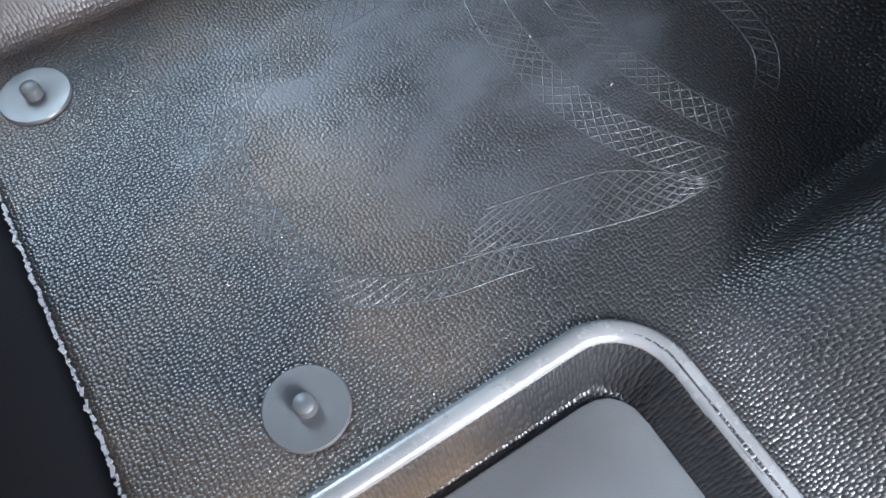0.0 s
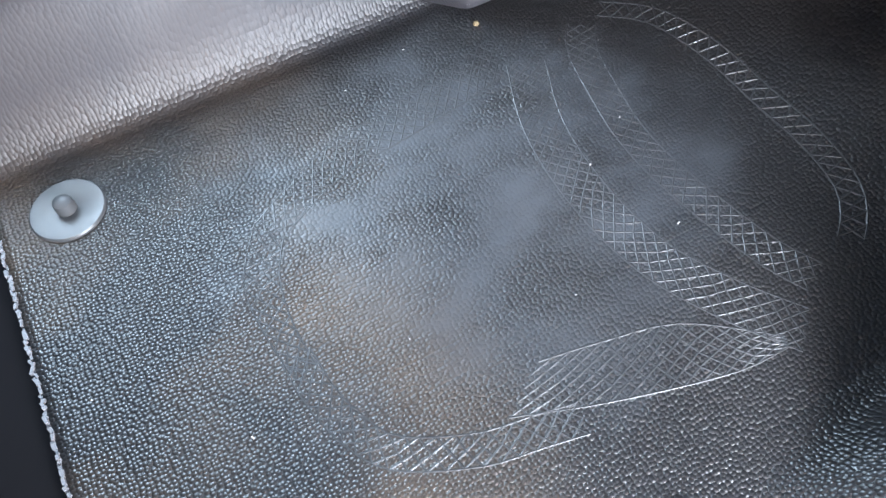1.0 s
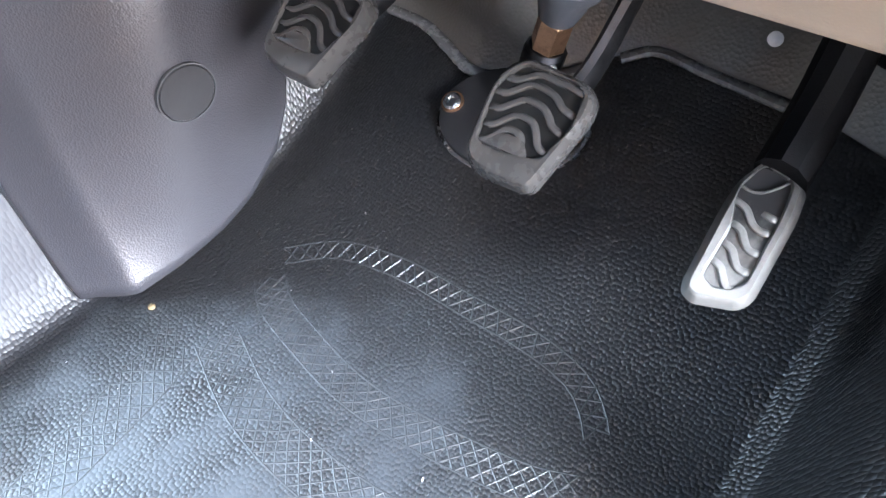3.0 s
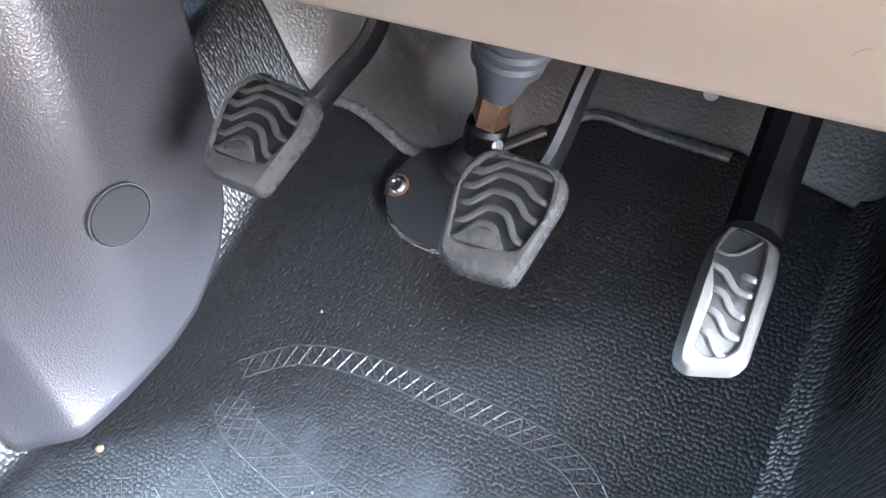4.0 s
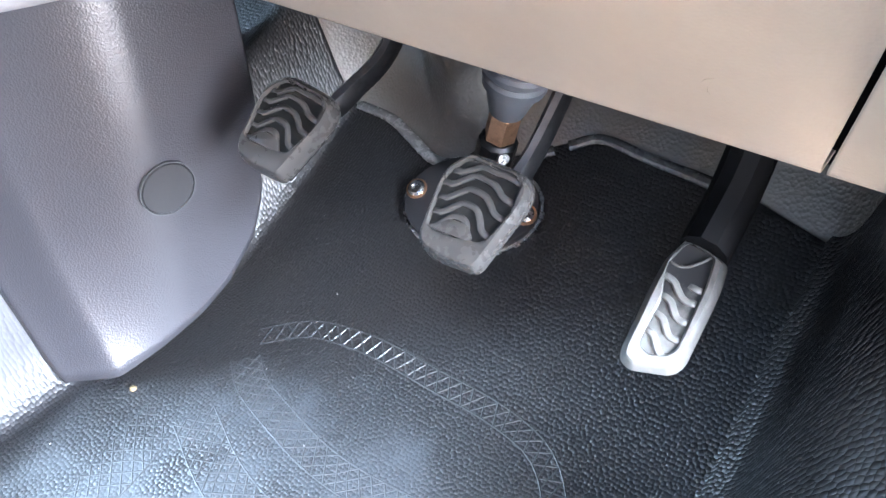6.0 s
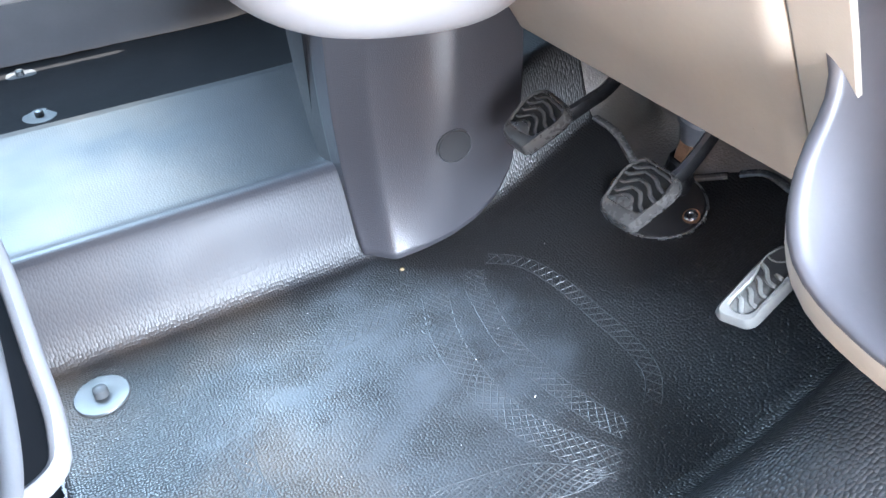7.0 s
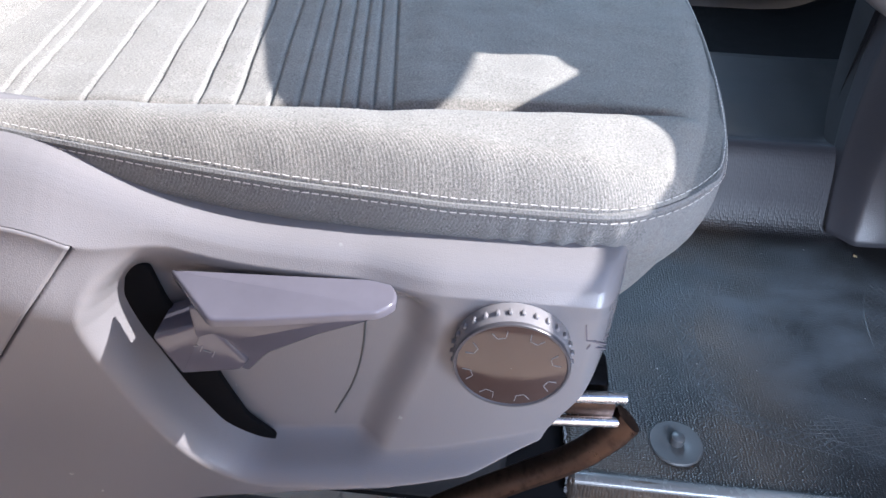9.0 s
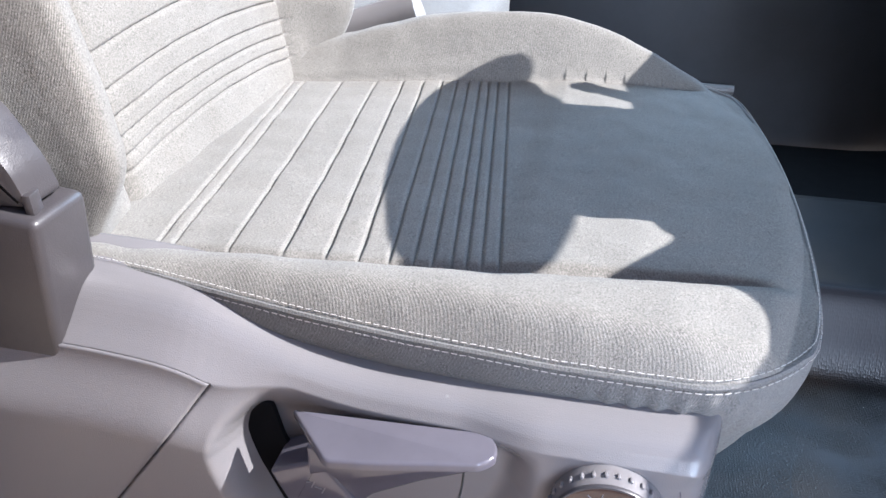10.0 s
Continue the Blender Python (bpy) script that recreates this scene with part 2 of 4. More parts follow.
def grid(fn, nu, nv, keep=None, closed=False):
    """Quads over fn(u, v) with u, v from 0 to 1; closed joins the last row of u to the first."""
    bm = bmesh.new()
    rows = [[bm.verts.new(fn(i / (nu if closed else nu - 1), j / (nv - 1))) for j in range(nv)] for i in range(nu)]
    for i in range(nu if closed else nu - 1):
        a, b = rows[i], rows[(i + 1) % nu]
        for j in range(nv - 1):
            q = (a[j], b[j], b[j + 1], a[j + 1])
            if keep is None or keep(sum((v.co for v in q), Vector()) / 4):
                bm.faces.new(q)
    bmesh.ops.delete(bm, geom=[v for v in bm.verts if not v.link_faces], context="VERTS")
    return bm


def box(size, m=Matrix(), bevel=0.003, seg=2, bm=None):
    own = bmesh.new()
    bmesh.ops.create_cube(own, size=1.0, matrix=Matrix.Diagonal((*size, 1)))
    if bevel:
        bmesh.ops.bevel(own, geom=list(own.edges), offset=bevel, segments=seg, profile=0.5, affect="EDGES")
    own.transform(m)
    if bm is None:
        return own
    join(bm, own)
    return bm


def join(bm, other):
    mesh = bpy.data.meshes.new("scratch")
    other.to_mesh(mesh)
    other.free()
    bm.from_mesh(mesh)
    bpy.data.meshes.remove(mesh)


def lathe(profile, n=32, m=Matrix(), cap=True):
    """Profile of (radius, height) turned about z."""
    bm = bmesh.new()
    rings = [[bm.verts.new((r * math.cos(2 * math.pi * k / n), r * math.sin(2 * math.pi * k / n), h)) for k in range(n)] for r, h in profile]
    for a, b in zip(rings, rings[1:]):
        for k in range(n):
            bm.faces.new((a[k], a[(k + 1) % n], b[(k + 1) % n], b[k]))
    if cap:
        bm.faces.new(rings[0][::-1])
        bm.faces.new(rings[-1])
    bm.transform(m)
    bmesh.ops.recalc_face_normals(bm, faces=bm.faces)
    return bm


def axis_to(at, way, spin=0.0):
    """A matrix that carries z to the direction way, standing at a place."""
    return Matrix.Translation(at) @ Vector(way).to_track_quat("Z", "Y").to_matrix().to_4x4() @ Matrix.Rotation(spin, 4, "Z")


def smooth_path(points, step):
    """Catmull-Rom through the points, resampled at even steps."""
    p = [Vector(q) for q in points]
    p = [2 * p[0] - p[1], *p, 2 * p[-1] - p[-2]]
    fine = []
    for a, b, c, d in zip(p, p[1:], p[2:], p[3:]):
        for k in range(24):
            t = k / 24
            fine.append(0.5 * (2 * b + (c - a) * t + (2 * a - 5 * b + 4 * c - d) * t * t + (3 * b - a - 3 * c + d) * t ** 3))
    fine.append(p[-2])
    out, left = [fine[0]], step
    for a, b in zip(fine, fine[1:]):
        span = (b - a).length
        while span >= left and span > 0:
            a = a + (b - a) * (left / span)
            span -= left
            left = step
            out.append(a.copy())
        left -= span
    return out


def tube(points, radius, n=10, flat=1.0, up=(0, 0, 1), step=0.006, taper=None):
    """A tube along a smooth path; flat squeezes its section, radius may be tapered."""
    path = smooth_path(points, step)
    bm = bmesh.new()
    rings = []
    for i, p in enumerate(path):
        way = (path[min(i + 1, len(path) - 1)] - path[max(i - 1, 0)]).normalized()
        side = way.cross(Vector(up)).normalized()
        top = side.cross(way)
        r = radius if taper is None else radius * (1 + (taper - 1) * i / max(1, len(path) - 1))
        rings.append([bm.verts.new(p + r * (math.cos(a) * side + flat * math.sin(a) * top)) for a in (2 * math.pi * k / n for k in range(n))])
    for a, b in zip(rings, rings[1:]):
        for k in range(n):
            bm.faces.new((a[k], a[(k + 1) % n], b[(k + 1) % n], b[k]))
    bm.faces.new(rings[0][::-1])
    bm.faces.new(rings[-1])
    bmesh.ops.recalc_face_normals(bm, faces=bm.faces)
    return bm


def plate(outline, thick, m=Matrix(), bevel=0.0, seg=2):
    """A flat plate of an outline in x and y, from z = 0 up."""
    bm = bmesh.new()
    low = [bm.verts.new((x, y, 0)) for x, y in outline]
    high = [bm.verts.new((x, y, thick)) for x, y in outline]
    n = len(outline)
    bm.faces.new(low[::-1])
    top = bm.faces.new(high)
    for k in range(n):
        bm.faces.new((low[k], low[(k + 1) % n], high[(k + 1) % n], high[k]))
    bmesh.ops.recalc_face_normals(bm, faces=bm.faces)
    if bevel:
        bmesh.ops.bevel(bm, geom=list(top.edges), offset=bevel, segments=seg, profile=0.5, affect="EDGES")
    bm.transform(m)
    return bm


def rounded(points, radius, n=5):
    """An outline with its corners rounded off."""
    out, k = [], len(points)
    for i in range(k):
        a, b, c = (Vector(points[j % k]) for j in (i - 1, i, i + 1))
        r = min(radius, 0.45 * (a - b).length, 0.45 * (c - b).length)
        p, q = b + (a - b).normalized() * r, b + (c - b).normalized() * r
        for j in range(n + 1):
            t = j / n
            out.append(tuple((1 - t) ** 2 * p + 2 * t * (1 - t) * b + t * t * q))
    return out


def ease(x, a, b):
    t = min(1.0, max(0.0, (x - a) / (b - a)))
    return t * t * (3 - 2 * t)


def lines(x, table):
    """Straight interpolation in a short table of (x, value)."""
    if x <= table[0][0]:
        return table[0][1]
    for (a, va), (b, vb) in zip(table, table[1:]):
        if x <= b:
            return va + (vb - va) * (x - a) / (b - a)
    return table[-1][1]


def softly(fn, x, reach):
    """A function averaged over a short reach, to round its kinks."""
    return sum(w * fn(x + k * reach / 3) for k, w in zip(range(-3, 4), (0.04, 0.12, 0.21, 0.26, 0.21, 0.12, 0.04)))


# ---- floor: hump between the footwells, toe board, step well, kick panel bulge ----
WELL_X, WELL_Y, WELL_R = -0.066, 0.172, 0.05


def well(x, y):
    """Distance into the step well, from its rounded rim (minus: outside)."""
    dx, dy = x - WELL_X, WELL_Y - y
    if dx < WELL_R and dy < WELL_R:
        return WELL_R - math.hypot(WELL_R - dx, WELL_R - dy)
    return min(dx, dy)


def toe_top(x):
    return lines(x, [(-0.62, 0.60), (-0.49, 0.603), (-0.42, 0.583), (-0.36, 0.60), (-0.28, 0.655), (-0.16, 0.652), (-0.05, 0.63)])


def floor_height(x, y):
    z = 0.11 * ease(x, -0.53, -0.60) if x > -0.75 else 0.11 * ease(x, -1.0, -0.93)
    z += 0.006 * math.exp(-((x + 0.605) / 0.012) ** 2) if -0.7 < x < -0.5 else 0.0
    toe = 0.58 * (y - 0.42)
    toe = 0.5 * (toe + math.sqrt(toe * toe + 0.0009)) - (0.5 * (-0.58 * 0.42 + math.sqrt((0.58 * 0.42) ** 2 + 0.0009)))
    top = toe_top(x)
    if y > top:
        toe += 2.6 * (y - top)
    z += toe
    w = x + 0.05
    if w > -0.02 and y > 0.17:
        rise = 0.5 * (w + math.sqrt(w * w + 0.00006))
        high = 0.13 + 0.75 * max(0.0, y - 0.30)
        z += high * (1 - math.exp(-rise / 0.035)) * ease(y, 0.188, 0.36)
    d = well(x, y)
    if d > -0.03:
        z += 0.007 * math.exp(-((d - 0.001) / 0.008) ** 2) - 0.05 * ease(d, 0.006, 0.028)
    z += (0.0020 if x > -0.5 else 0.0003) * noise.noise((x * 9, y * 9, 0.3))
    return z


def stretched(table, n):
    """n places whose spacing follows a table of (place, spacing)."""
    out, x, end = [], table[0][0], table[-1][0]
    while x < end:
        out.append(x)
        x += lines(x, table)
    return out + [end]


XS = stretched([(-1.46, 0.03), (-0.64, 0.012), (-0.62, 0.006), (-0.5, 0.006), (-0.1, 0.005), (-0.08, 0.0025), (0.0, 0.003), (0.1, 0.008), (0.32, 0.02)], 0)
YS = stretched([(-0.172, 0.008), (0.1, 0.006), (0.14, 0.003), (0.24, 0.003), (0.26, 0.007), (0.58, 0.007), (0.82, 0.012)], 0)
bm = bmesh.new()


def mat_end(x):
    """Where the mat stops below the firewall; beside it the kick panel goes on."""
    return toe_top(x) - 0.001 if -0.74 < x < -0.03 else 0.9


rows = [[bm.verts.new((x, min(y, mat_end(x)), floor_height(x, min(y, mat_end(x))))) for y in YS] for x in XS]
for a, b in zip(rows, rows[1:]):
    for j in range(len(YS) - 1):
        if YS[j] < max(mat_end(a[j].co.x), mat_end(b[j].co.x)):
            bm.faces.new((a[j], b[j], b[j + 1], a[j + 1]))
bmesh.ops.delete(bm, geom=[v for v in bm.verts if not v.link_faces], context="VERTS")
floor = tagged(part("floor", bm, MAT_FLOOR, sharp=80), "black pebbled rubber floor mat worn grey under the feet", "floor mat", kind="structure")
solid = floor.modifiers.new("thickness", "SOLIDIFY")
solid.thickness, solid.offset = 0.005, -1.0

# frayed pale cut edge along the rear of the mat
rng = random.Random(4)
bm = bmesh.new()
x = -0.6
while x < 0.02:
    w = rng.uniform(0.002, 0.006)
    box((w, rng.uniform(0.0012, 0.003), rng.uniform(0.003, 0.006)), pose(x, -0.1725 + rng.uniform(-0.001, 0.0008), floor_height(x, -0.172) - 0.001 + rng.uniform(-0.001, 0.001), 0, 0, rng.uniform(-25, 25)), 0, bm=bm)
    x += w * 0.8
edge = piece("mat_edge", bm, MAT_TRIM, floor, "frayed pale cut edge", smooth=False)
edge["kind"] = "stuff"


# ---- moulded tread of the heel pad ----
def ridge(bm, a, b, wide=0.004, high=0.0008, ends=0.0):
    """A low rounded rib on the mat, from a to b in plan; it sinks to ends times its height at both ends."""
    a, b = Vector(a).to_2d(), Vector(b).to_2d()
    way = b - a
    if way.length < 1e-4:
        return
    side = Vector((-way.y, way.x)).normalized() * wide / 2
    v = []
    for t in (0.0, 0.2, 0.5, 0.8, 1.0):
        p = a + way * t
        z = floor_height(p.x, p.y)
        h = high * (ends + (1 - ends) * math.sin(math.pi * t) ** 0.6)
        v.append([bm.verts.new((*(p + side * k), z - 0.0002 + h * (1 - k * k))) for k in (-1, -0.5, 0, 0.5, 1)])
    for r, s in zip(v, v[1:]):
        for k in range(4):
            bm.faces.new((r[k], s[k], s[k + 1], r[k + 1]))


def lattice(bm, one, two, pitch=0.0115, rows=2, high=0.0007):
    """A band of crossing ribs between two border ribs; rows of diamonds lie side by side across it."""
    p, q = (smooth_path([(x, y, 0) for x, y in side], 0.004) for side in (one, two))
    n = max(2, round(0.5 * (len(p) + len(q)) * 0.004 / pitch))
    at = lambda side, t: side[min(len(side) - 1, round(t * (len(side) - 1)))]
    for k in range(n):
        a, b = k / n, (k + 1) / n
        for side in (p, q):
            ridge(bm, at(side, a), at(side, b), 0.0018, high * 0.8, 1.0)
        for r in range(rows):
            u, v = r / rows, (r + 1) / rows
            corner = lambda t, w: at(p, t).lerp(at(q, t), w)
            ridge(bm, corner(a, u), corner(b, v), 0.0018, high, 0.6)
            ridge(bm, corner(a, v), corner(b, u), 0.0018, high, 0.6)


def tread(bm, path, width, rows=2, high=0.0007):
    p = smooth_path([(x, y, 0) for x, y in path], 0.012)
    rims = ([], [])
    for i, q in enumerate(p):
        way = (p[min(i + 1, len(p) - 1)] - p[max(i - 1, 0)]).normalized()
        side = Vector((-way.y, way.x, 0)) * width / 2
        rims[0].append((q - side).to_2d())
        rims[1].append((q + side).to_2d())
    lattice(bm, *rims, rows=rows, high=high)


bm = bmesh.new()
tread(bm, [(-0.448, 0.366), (-0.424, 0.391), (-0.397, 0.4045), (-0.345, 0.414), (-0.283, 0.4155), (-0.234, 0.4165), (-0.190, 0.411), (-0.165, 0.396), (-0.145, 0.372)], 0.018, 1, 0.0010)
tread(bm, [(-0.440, 0.342), (-0.413, 0.325), (-0.362, 0.313), (-0.313, 0.306), (-0.259, 0.309), (-0.179, 0.323), (-0.135, 0.342)], 0.026)
tread(bm, [(-0.427, 0.275), (-0.361, 0.250), (-0.292, 0.242), (-0.216, 0.250), (-0.159, 0.275), (-0.110, 0.308)], 0.034, 3)
tread(bm, [(-0.271, -0.010), (-0.237, -0.007), (-0.205, 0.002), (-0.177, 0.020), (-0.153, 0.068), (-0.145, 0.105), (-0.136, 0.145)], 0.022)
lattice(bm, [(-0.162, 0.095), (-0.138, 0.159), (-0.114, 0.243), (-0.110, 0.290)], [(-0.186, 0.132), (-0.176, 0.180), (-0.160, 0.235), (-0.116, 0.292)], 0.0125, 4)
lattice(bm, [(-0.468, 0.261), (-0.459, 0.220), (-0.441, 0.142), (-0.427, 0.075), (-0.387, 0.004)], [(-0.424, 0.250), (-0.415, 0.211), (-0.404, 0.140), (-0.396, 0.082), (-0.366, 0.020)], 0.0125, 3, 0.00055)
lattice(bm, [(-0.387, 0.004), (-0.344, -0.021), (-0.300, -0.023), (-0.253, -0.017)], [(-0.366, 0.020), (-0.335, 0.004), (-0.295, -0.002), (-0.255, 0.000)], 0.0125, 2, 0.0007)
pattern = piece("tread_pattern", bm, MAT_TREAD, floor, "raised ribs of the moulded heel pad", sharp=89)
pattern["kind"] = "stuff"


# ---- step well, sill and bare floor behind the mat ----
bm = plate(rounded([(-0.034, -0.6), (0.30, -0.6), (0.30, 0.148), (-0.034, 0.148)], 0.035), 0.012, pose(0, 0, -0.055), 0.003)
tagged(part("step_plate", bm, MAT_PLATE), "grey plastic step plate sunk beside the floor mat", "step")
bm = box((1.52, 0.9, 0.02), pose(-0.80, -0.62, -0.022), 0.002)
# shade of the gap behind the mat comes from the near-black colour
tagged(part("floor_rear", bm, MAT_GAP), "bare floor behind the mat, coloured near-black as an unlit gap", "floor", kind="structure")
bm = box((0.16, 1.7, 0.06), pose(0.37, -0.1, -0.075), 0.012, 3)
tagged(part("sill", bm, MAT_BLACK), "black plastic door sill", "sill", kind="structure")


lip = [(-0.0655 + 0.05 - 0.05 * math.cos(a), 0.1725 - 0.05 + 0.05 * math.sin(a)) for a in (math.pi / 2 * k / 8 for k in range(9))]
lip = [(-0.0655, -0.165), (-0.0655, -0.05), (-0.0655, 0.06)] + lip + [(0.02, 0.1725), (0.08, 0.1725), (0.14, 0.1725)]
piece("well_lip", tube([(x, y, floor_height(x, y) - 0.0048) for x, y in lip], 0.0085, 12, 0.6, step=0.004), MAT_LIP, floor, "worn shiny lip of the step well with its highlight in the colour")


def mat_pin(x, y, label):
    z = floor_height(x, y)
    pin = thing("mat_fixing", label, "mat fixing", (x, y, z), "fixings of the floor mat")
    piece("washer", lathe([(0.0295, -0.002), (0.0295, 0.0016), (0.0285, 0.003), (0.012, 0.0036), (0.0105, 0.0030), (0.0002, 0.0030)], 48, pose(x, y, z)), MAT_PIN, pin)
    piece("stud", lathe([(0.0080, 0.002), (0.0078, 0.010), (0.0072, 0.0125), (0.005, 0.014), (0.0002, 0.0146)], 24, pose(x, y, z)), MAT_PIN, pin)
    return pin


for x, y in ((-0.474, -0.118), (-0.123, -0.051)):
    mat_pin(x, y, "grey plastic mat fixing with a round stud")
for x, y in ((-1.20, -0.09), (-1.40, -0.10)):
    mat_pin(x, y, "grey plastic mat fixing on the passenger floor")

# shade in the passenger footwell, put in as a near-black sheet over the floor
bm = grid(lambda u, v: (-1.455 + 0.44 * u, -0.172 + 0.77 * v, floor_height(-1.455 + 0.44 * u, -0.172 + 0.77 * v) + 0.003 + 0.0015 * noise.noise((u * 14, v * 22, 5.0))), 40, 60)
carpet = tagged(part("passenger_shade_sheet", bm, MAT_FOOTWELL_SHADE), "near-black sheet that stands for shade on the passenger floor", "carpet")
solid = carpet.modifiers.new("thickness", "SOLIDIFY")
solid.thickness, solid.offset = 0.004, -1.0

# crumbs and dust on the mat
rng = random.Random(11)
bm = bmesh.new()
for k in range(30):
    x, y = rng.uniform(-0.5, -0.07), rng.uniform(-0.15, 0.58)
    s = rng.choice((0.0004, 0.0005, 0.0006, 0.0009))
    box((s * rng.uniform(1, 3), s, s * 0.8), pose(x, y, floor_height(x, y) + s * 0.5 + 0.0006, 0, 0, rng.uniform(0, 180)), 0, bm=bm)
tagged(part("crumbs", bm, MAT_THREAD, smooth=False), "pale specks of dust and grit on the mat", "grit", kind="stuff")
x, y = -0.491, 0.262
bm = lathe([(0.003, 0), (0.0032, 0.0012), (0.002, 0.0026), (0.0002, 0.003)], 9, pose(x, y, floor_height(x, y)))
tagged(part("pebble", bm, MAT_CRUMB), "small tan crumb beside the console cover", "crumb")


# ---- console cover between the footwells ----
def panel_low(y):
    return lines(y, [(0.225, 0.012), (0.26, 0.012), (0.30, 0.016), (0.345, 0.024), (0.38, 0.036), (0.417, 0.062), (0.437, 0.096), (0.45, 0.16), (0.455, 0.40)])


def panel_surface(u, v):
    """u runs from the rear left edge round to the front right edge, v upwards."""
    if u < 0.32:
        t = u / 0.32
        t = t ** 0.9
        x, y = -0.645 + t * 0.112, 0.222 + 0.006 * t
        low = 0.117 - 0.105 * min(1.0, t / 0.98)
    else:
        t = (u - 0.32) / 0.68
        bend = ease(t, 0.0, 0.16)
        x = -0.533 + 0.028 * bend + 0.010 * math.sin(math.pi * t)
        y = 0.228 + 0.222 * max(0.0, t - 0.02 * (1 - bend))
        low = panel_low(y)
    z = low + (0.44 - low) * v
    back = 0.06 * ease(z, 0.16, 0.44) * ease(u, 0.0, 0.4)
    x += -0.05 * ease(z, 0.10, 0.45) * (1 - u) * 0.5 - 0.012 * ease(z, 0.2, 0.45)
    if u < 0.32:
        x += 0.03 * ease(z, 0.12, 0.45) * (1 - u / 0.32)
    y += 0.5 * back * (1 - u)
    x -= 0.075 * (1 - ease(u, 0.30, 0.70)) * (1 - math.exp(-max(0.0, z - low) / 0.11))
    return (x, y, z)


cover = thing("console_cover", "dark grey grained plastic console cover with a round plug", "console cover", (-0.5, 0.24, 0.01))
shell = piece("cover_panel", grid(lambda u, v: panel_surface(0.20 + 0.80 * u, v), 90, 50), MAT_PANEL, cover, sharp=60)
piece("edge_strip", grid(lambda u, v: panel_surface(0.20 * u, v), 16, 50), MAT_BLACK, cover, "black edge strip", sharp=60)
mod = shell.modifiers.new("thickness", "SOLIDIFY")
mod.thickness, mod.offset = 0.004, -1.0
# flank kept near-black to paint the dark crease beside the cover
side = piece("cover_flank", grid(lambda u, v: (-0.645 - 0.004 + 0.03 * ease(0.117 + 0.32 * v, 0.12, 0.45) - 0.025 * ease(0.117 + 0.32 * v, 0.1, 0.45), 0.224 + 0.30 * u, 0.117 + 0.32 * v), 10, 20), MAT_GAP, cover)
PLUG = Vector((-0.4945, 0.346, 0.158))
plug_m = axis_to(PLUG, (0.985, -0.12, -0.03))
piece("plug", lathe([(0.0216, -0.004), (0.0216, -0.0002), (0.0209, 0.0007), (0.0002, 0.0005)], 48, plug_m), MAT_BLACK, cover, "round blanking plug")
piece("plug_ring", lathe([(0.0232, -0.002), (0.0232, 0.0004), (0.0224, 0.0004), (0.0222, -0.002)], 48, plug_m, cap=False), MAT_PIN, cover, "pale worn edge of the plug hole")


# ---- pedals ----
def pad_frame(centre, across, along):
    across, along = Vector(across).normalized(), Vector(along).normalized()
    normal = across.cross(along).normalized()
    along = normal.cross(across).normalized()
    m = Matrix((across, along, normal)).transposed().to_4x4()
    return Matrix.Translation(centre) @ m


def inset(outline, d):
    """The outline moved inwards by d."""
    n, out = len(outline), []
    turn = sum(outline[k - 1][0] * outline[k][1] - outline[k][0] * outline[k - 1][1] for k in range(n))
    for k in range(n):
        p, q, r = (Vector(outline[j % n]) for j in (k - 1, k, k + 1))
        way = (r - p).normalized()
        out.append(tuple(q + Vector((-way.y, way.x)) * math.copysign(d, turn)))
    return out


def stacked(rings, m):
    """A closed body out of outlines with equal counts, each at its height, from the back to the front."""
    bm = bmesh.new()
    loops = [[bm.verts.new((x, y, z)) for x, y in outline] for outline, z in rings]
    n = len(loops[0])
    for a, b in zip(loops, loops[1:]):
        for k in range(n):
            bm.faces.new((a[k], a[(k + 1) % n], b[(k + 1) % n], b[k]))
    bm.faces.new(loops[0][::-1])
    bm.faces.new(loops[-1])
    bmesh.ops.recalc_face_normals(bm, faces=bm.faces)
    bm.transform(m)
    return bm


def pad_body(m, base, face, thick):
    """Moulded rubber block: raked skirt, rolled rim, sunk tread field."""
    wide, field = rounded(base, 0.007, 5), rounded(face, 0.005, 5)
    rings = [(inset(wide, 0.0035), -thick - 0.003), (inset(wide, 0.0006), -thick), (wide, -thick + 0.002), (inset(wide, 0.0012), -0.006), (inset(wide, 0.0030), -0.0012)]
    rings += [([tuple(Vector(p).lerp(Vector(q), t)) for p, q in zip(inset(wide, 0.0042), field)], z) for t, z in ((0.0, 0.0008), (0.12, 0.0017), (0.85, 0.0017))]
    rings += [(field, 0.0010), (inset(field, 0.0006), -0.0016)]
    return stacked(rings, m)


def wedge_rib(points, m, wide=0.0021, high=0.0026, base=-0.0018):
    """A rib with a worn flat top and a steep lower flank along a path on the pad."""
    path = smooth_path([(x, y, 0) for x, y in points], 0.0016)
    bm, rows = bmesh.new(), []
    for i, p in enumerate(path):
        way = (path[min(i + 1, len(path) - 1)] - path[max(i - 1, 0)]).normalized()
        side = Vector((-way.y, way.x, 0))
        end = min(1.0, 0.35 + 0.65 * min(i, len(path) - 1 - i) / 2)
        rows.append([bm.verts.new(p + side * o * wide + Vector((0, 0, base + h * high * end))) for o, h in ((-1.25, 0), (-0.95, 0.82), (-0.7, 0.98), (0.25, 1.0), (0.55, 0.86), (1.35, 0))])
    for a, b in zip(rows, rows[1:]):
        for k in range(5):
            bm.faces.new((a[k], b[k], b[k + 1], a[k + 1]))
    for r in (rows[0], rows[-1][::-1]):
        bm.faces.new(r)
    bmesh.ops.recalc_face_normals(bm, faces=bm.faces)
    bm.transform(m)
    return bm


